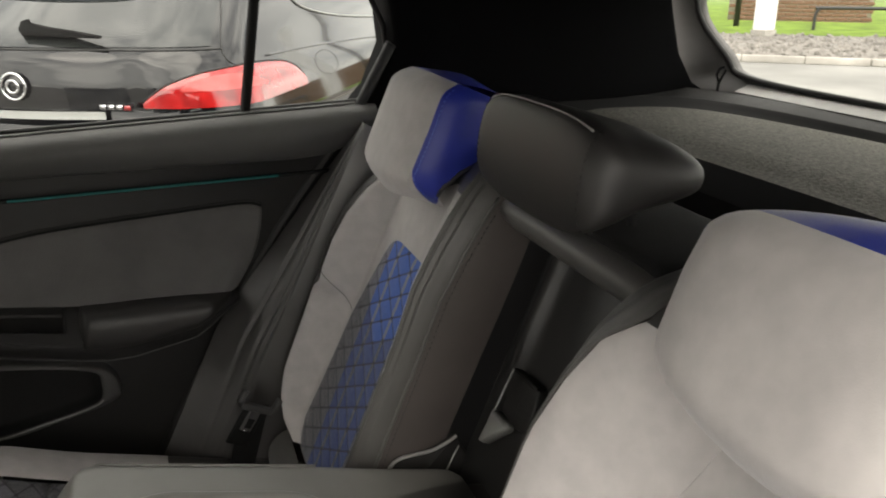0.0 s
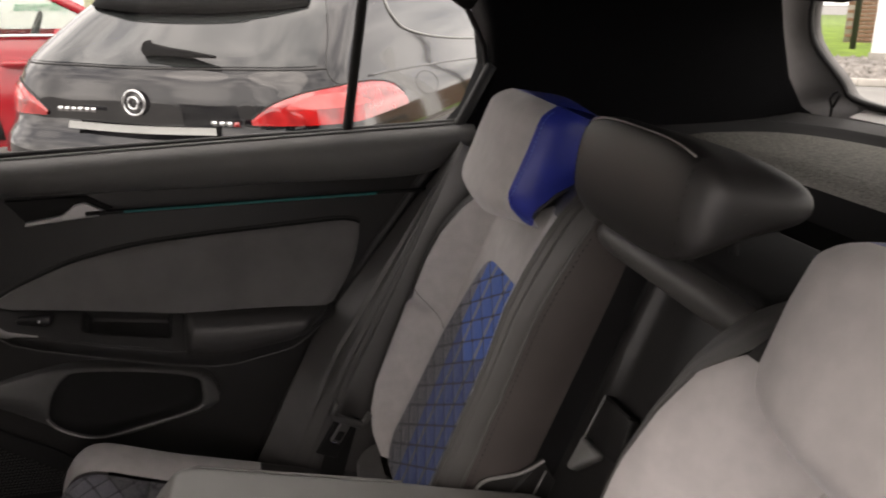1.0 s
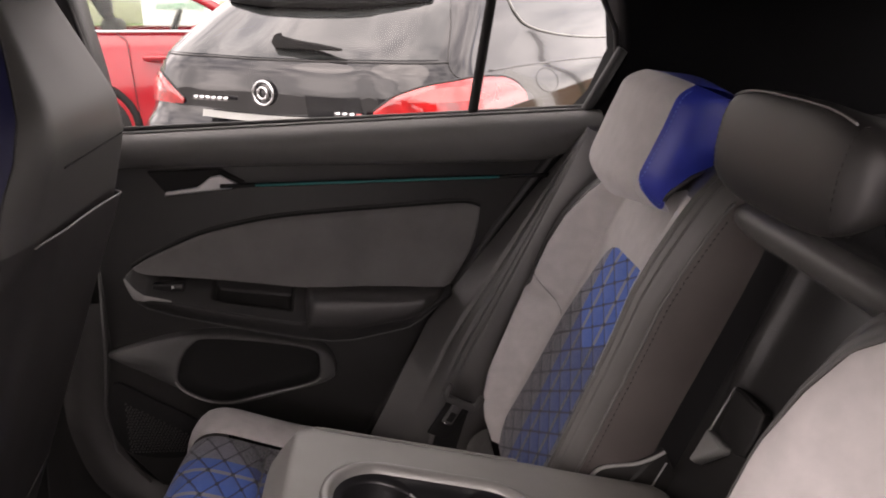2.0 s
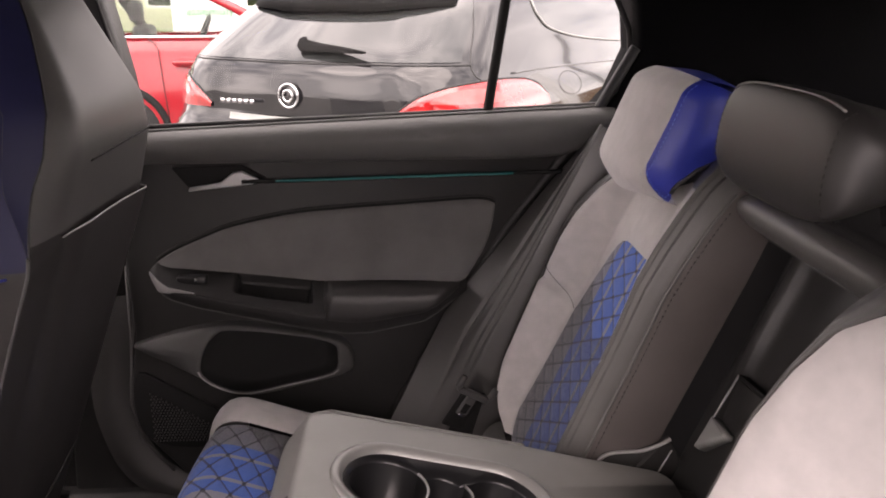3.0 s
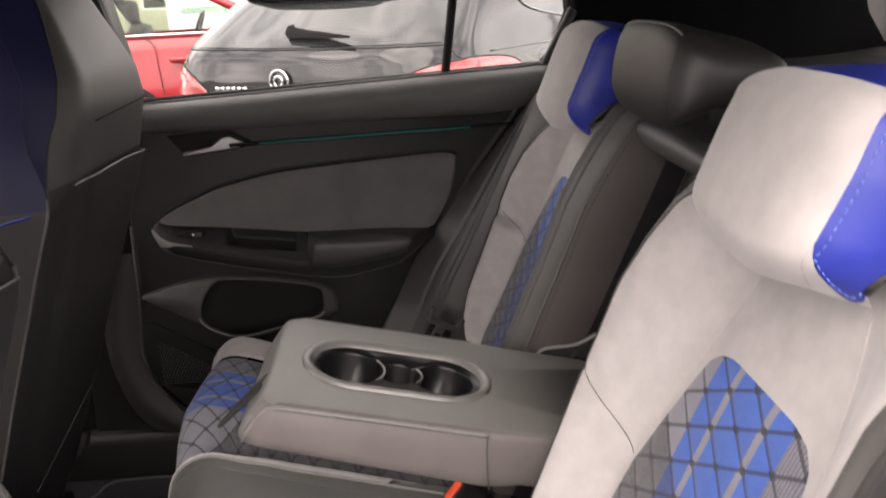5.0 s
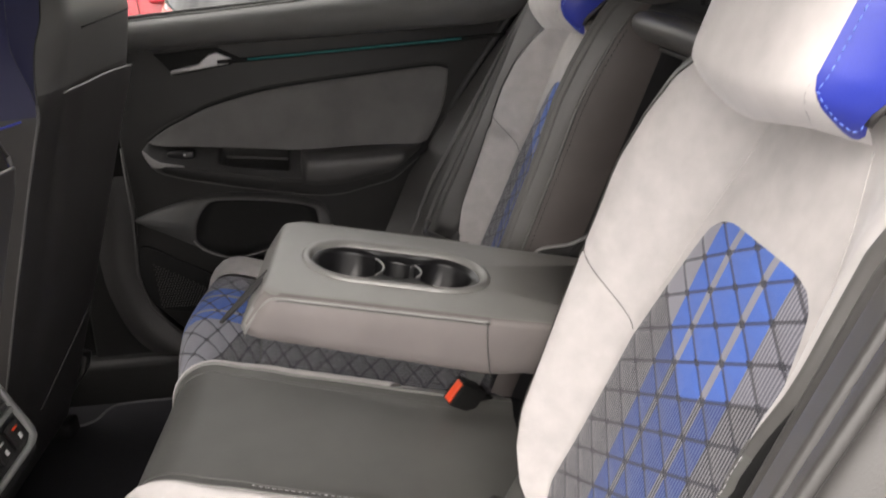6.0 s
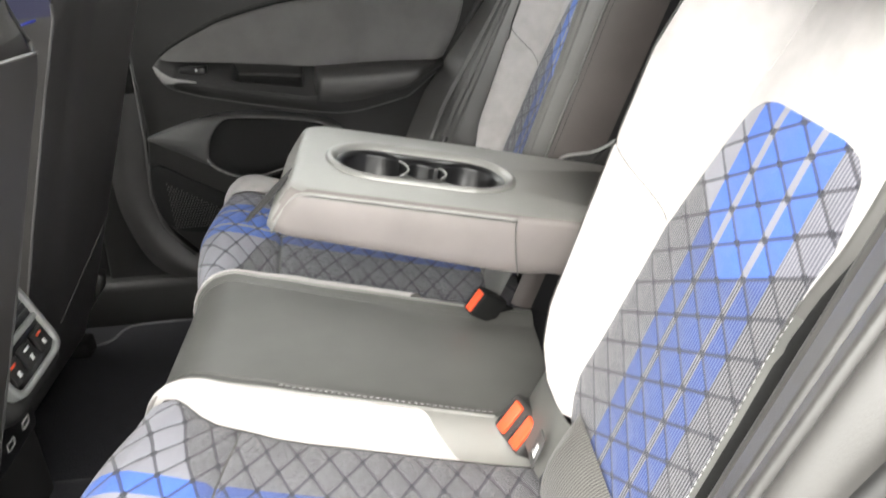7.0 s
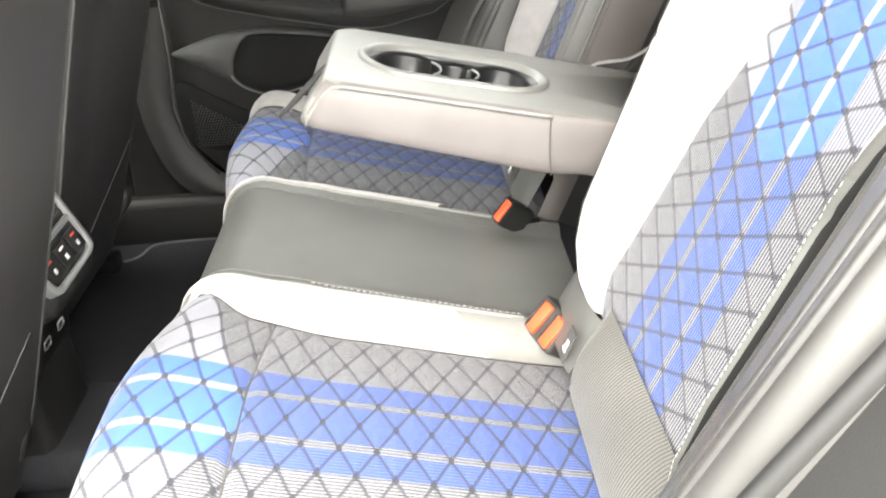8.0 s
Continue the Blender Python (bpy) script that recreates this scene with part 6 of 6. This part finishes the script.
bc_part("rear_window", seg(-0.545, 0.545, lambda i: 1.064 + 0.004 * (2 * i - 1) ** 2, lambda i: 1.33 - 0.01 * (2 * i - 1) ** 2, 0.004), 60, 14, DARK_GLASS, label="dark tailgate glass reflecting clouds")
Q_WIN = smooth_loop([(0.690, 1.338), (0.697, 1.30), (0.712, 1.242), (0.74, 1.182), (0.808, 1.128), (0.912, 1.085), (0.99, 1.07)], 8, closed=False)
bc_part("side_window", lambda i, j: bc(0.690 + 0.30 * i, table(0.690 + 0.30 * i, Q_WIN) + (1.34 - table(0.690 + 0.30 * i, Q_WIN)) * j, 0.003), 60, 10, DARK_GLASS, label="dark quarter window")
part("window_line", tube([bc(t_, z_, 0.004) for t_, z_ in Q_WIN], 0.006, 6), SILVER, bcar, "thin grey window line").matrix_local = BC_M
part("swage_line", tube([bc(0.672 + 0.30 * q / 30, 1.003 - 0.06 * (q / 30) ** 1.6, -0.003) for q in range(31)], 0.006, 8), BLACK_PAINT, bcar).matrix_local = BC_M
for sgn in (-1, 1):
    part("gate_gap", tube([bc(sgn * t_, z_, 0.0) for t_, z_ in smooth_loop([(0.535, 1.35), (0.556, 1.2), (0.566, 1.08), (0.572, 1.03), (0.585, 1.0), (0.615, 0.985)], 5, closed=False)], 0.003, 6), RUBBER, bcar).matrix_local = BC_M
bc_part("spoiler", lambda i, j: bc(-0.50 + 1.0 * i, 1.268 + 0.132 * j + 0.03 * abs(2 * i - 1) ** 5 * (1 - j), (0.02 + 0.09 * math.sin(math.pi * min(1.0, 0.1 + 0.95 * j))) * (1 - 0.6 * abs(2 * i - 1) ** 6)), 40, 12, SPOILER_BLACK, label="black roof spoiler")
bc_part("brake_light", lambda i, j: bc(-0.15 + 0.3 * i, 1.352 + 0.018 * j, 0.114), 12, 3, LIGHT_RED, label="red high brake light")
TAIL = smooth_loop([(0.398, 0.860), (0.425, 0.898), (0.455, 0.932), (0.512, 0.968), (0.58, 0.985), (0.645, 0.990), (0.69, 0.970), (0.712, 0.935), (0.724, 0.88)], 6, closed=False)
for sgn in (-1, 1):
    bc_part("tail_light", lambda i, j, sgn=sgn: bc(sgn * (0.398 + 0.326 * i), 0.842 + (table(0.398 + 0.326 * i, TAIL) - 0.842) * j, 0.010 - 0.006 * j ** 12), 70, 16, LIGHT_RED, label="red tail light")
    part("tail_light_gap", tube([bc(sgn * t_, z_ + 0.004, 0.002) for t_, z_ in TAIL], 0.004, 6), RUBBER, bcar).matrix_local = BC_M
    # sky reflection on the upper lens is painted in pale red
    bc_part("tail_light_sheen", seg(sgn * 0.47, sgn * 0.66, lambda i: 0.905, lambda i: 0.915 + 0.05 * math.sin(math.pi * i) ** 0.7, 0.0125), 14, 6, LIGHT_RED_SHEEN, label="pale red patch for the sky's reflection on the lamp")
part("hatch_line", tube([bc(-0.566 + 1.132 * q / 40, 1.056, 0.002) for q in range(41)], 0.004, 6), RUBBER, bcar).matrix_local = BC_M
bd = part("badge", tube([bc(0, 0.92, 0.012) + Vector((0.05 * math.cos(2 * math.pi * q / 32), -0.004, 0.05 * math.sin(2 * math.pi * q / 32))) for q in range(32)], 0.006, 8, closed=True), CHROME, bcar, "round chrome badge")
bd.matrix_local = BC_M
bm = bmesh.new()
bmesh.ops.create_cone(bm, cap_ends=True, segments=32, radius1=0.047, radius2=0.045, depth=0.008, matrix=Matrix.Translation(bc(0, 0.92, 0.012)) @ Matrix.Rotation(radians(90), 4, "X"))
part("badge_disc", bm, BLACK_PAINT, bd)
part("badge_mark", tube([bc(0, 0.92, 0.018) + Vector((0.024 * math.cos(math.pi * q / 12), -0.003, 0.024 * math.sin(math.pi * q / 12))) for q in range(24)], 0.006, 6, closed=True), CHROME, bd)
for k in range(6):
    part("lettering", block(-0.36 + 0.033 * k, -0.36 + 0.033 * k + 0.022, 0.0, 0.006, 0.875, 0.893), CHROME, bcar, "small chrome lettering bar").matrix_local = BC_M @ Matrix.Translation((-0.02, -0.05, 0))
for k in range(4):
    part("lettering", block(0.36 + 0.034 * k, 0.36 + 0.034 * k + 0.024, 0.0, 0.006, 0.84, 0.858), CHROME if k < 3 else LIGHT_RED, bcar, "small chrome lettering bar").matrix_local = BC_M @ Matrix.Translation((-0.02, -0.03, 0))
WIPER = [(-0.03, 1.155), (-0.015, 1.162), (0.0, 1.150), (0.10, 1.135), (0.20, 1.125), (0.33, 1.108), (0.335, 1.100), (0.20, 1.102), (0.10, 1.104), (0.02, 1.105), (-0.015, 1.125)]
wa = part("wiper", slab(WIPER, lambda a, b, d: bc(0.0, b, 0.045 - d) + Vector((a, 0.10 * max(0.0, a) ** 2, 0)), 0.03, 0.006), SPOILER_BLACK, bcar, "black rear wiper")
wa.matrix_local = BC_M
part("fuel_flap", tube([bc(0.776 + 0.024 * math.cos(2 * math.pi * q / 24), 0.905 - 0.010 * math.cos(2 * math.pi * q / 24) + 0.060 * math.sin(2 * math.pi * q / 24), 0.0) for q in range(24)], 0.0018, 6, closed=True), RUBBER, bcar).matrix_local = BC_M
bc_part("plate_ledge", seg(-0.28, 0.28, lambda i: 0.80, lambda i: 0.83, 0.03), 20, 3, SILVER, label="pale number plate ledge")
for sgn in (-1, 1):
    wh = part("wheel", tube([(sgn * 0.80 + 0.1 * math.cos(0), 0.75, 0.31)] * 1 + [(sgn * 0.92, 0.75, 0.31)], 0.31, 28), TYRE, bcar, "black tyre")
    wh.matrix_local = BC_M

# ---- red car further off ----
rcar = thing("parked_car", "bright red hatchback parked side on", "car")
RC_M = Matrix.Translation((-1.9, 6.1, 0)) @ Matrix.Rotation(radians(8), 4, "Z")


def rc(i, z):
    x = -2.4 + 4.2 * i
    y = -0.06 * math.sin(math.pi * min(1, z / 1.0)) + 0.30 * max(0, z - 0.98) + 0.25 * (2 * i - 1) ** 6
    return (x, y, z)


part("body_side", sheet(lambda i, j: rc(i, 0.25 + 0.82 * j), 40, 16), RED_PAINT, rcar, "glossy red bodywork").matrix_local = RC_M


def rc_top(x):
    return table(x, [(-2.4, 1.25), (-2.0, 1.50), (-1.2, 1.62), (-0.3, 1.60), (0.1, 1.45), (0.45, 1.27), (0.9, 1.0)])


part("side_glass", sheet(lambda i, j: (-2.0 + 2.75 * i, -0.02 + 0.3 * (0.08 + (rc_top(-2.0 + 2.75 * i) - 1.06) * j), 1.07 + (rc_top(-2.0 + 2.75 * i) - 1.10) * j), 30, 6), TINTED_GLASS, rcar, "green tinted side windows").matrix_local = RC_M
part("roof_rail", tube([(-2.4 + 3.3 * q / 30, 0.3 * (rc_top(-2.4 + 3.3 * q / 30) - 0.98), rc_top(-2.4 + 3.3 * q / 30)) for q in range(31)], 0.035, 8), RED_PAINT, rcar).matrix_local = RC_M
part("far_side", sheet(lambda i, j: (-2.4 + 4.2 * i, 1.6, 0.25 + 0.82 * j), 10, 4), RED_PAINT, rcar).matrix_local = RC_M
part("window_pillar", tube([(-0.55, 0.0, 1.07), (-0.80, 0.15, 1.58)], 0.03, 8), MATT_BLACK, rcar).matrix_local = RC_M
part("waist_strip", tube([(-2.1 + 2.85 * q / 20, -0.012, 1.075) for q in range(21)], 0.012, 6), CHROME, rcar).matrix_local = RC_M
part("door_grip", block(-0.11, 0.10, -0.115, -0.055, 0.855, 0.895, 0.014), RED_PAINT, rcar, "red door handle").matrix_local = RC_M
part("door_gap", tube([(-0.17, -0.062, 0.3), (-0.20, -0.064, 0.7), (-0.22, -0.05, 1.0), (-0.30, -0.02, 1.07)], 0.0035, 6), RUBBER, rcar).matrix_local = RC_M
part("mirror", block(0.28, 0.42, -0.22, -0.04, 1.02, 1.13, 0.035, 4), RED_PAINT, rcar, "red door mirror").matrix_local = RC_M
part("wheel_arch", tube([(-0.56 + 0.37 * math.cos(math.pi * q / 20), -0.058, 0.31 + 0.37 * math.sin(math.pi * q / 20)) for q in range(21)], 0.03, 8), MATT_BLACK, rcar, "black wheel arch trim").matrix_local = RC_M
part("wheel", tube([(-0.56, -0.062, 0.31), (-0.56, 0.16, 0.31)], 0.31, 28), TYRE, rcar, "black tyre").matrix_local = RC_M
part("handle_recess", slab(smooth_loop([(-0.09, 0.86), (-0.05, 0.845), (0.0, 0.835), (0.05, 0.85), (0.07, 0.88), (0.04, 0.915), (-0.02, 0.925), (-0.07, 0.91)], 4), lambda a, b, d: (a, -0.069 + d, b), 0.01, 0.003), RED_PAINT, rcar).matrix_local = RC_M
part("windscreen_pillar", tube([(0.86, 0.02, 1.02), (0.45, 0.09, 1.27), (0.1, 0.14, 1.45)], 0.04, 8), RED_PAINT, rcar).matrix_local = RC_M
for sx in (-1.25, -0.35):
    part("cabin_seat", block(sx - 0.13, sx + 0.02, 0.35, 0.80, 0.70, 1.16, 0.05, 3), DOOR_PLASTIC, rcar, "dark cabin seat").matrix_local = RC_M
    part("cabin_headrest", block(sx - 0.16, sx - 0.06, 0.45, 0.70, 1.18, 1.36, 0.04, 3), DOOR_PLASTIC, rcar).matrix_local = RC_M
part("cabin_dashboard", block(0.18, 0.85, 0.15, 1.45, 0.75, 1.05, 0.05, 3), DOOR_PLASTIC, rcar).matrix_local = RC_M
part("steering_wheel", tube([(0.08 + 0.07 * math.sin(2 * math.pi * q / 24), 0.55 + 0.18 * math.cos(2 * math.pi * q / 24), 1.06 + 0.17 * math.sin(2 * math.pi * q / 24)) for q in range(24)], 0.016, 8, closed=True), STEEL_BLACK, rcar, "black steering wheel").matrix_local = RC_M
part("far_pillar", tube([(-0.55, 1.58, 1.07), (-0.75, 1.40, 1.45)], 0.05, 8), MATT_BLACK, rcar).matrix_local = RC_M
part("roof", sheet(lambda i, j: (-2.0 + 2.2 * i, 0.16 + 1.28 * j, rc_top(-2.0 + 2.2 * i) + 0.03 * math.sin(math.pi * j)), 16, 6), RED_PAINT, rcar, "red roof").matrix_local = RC_M
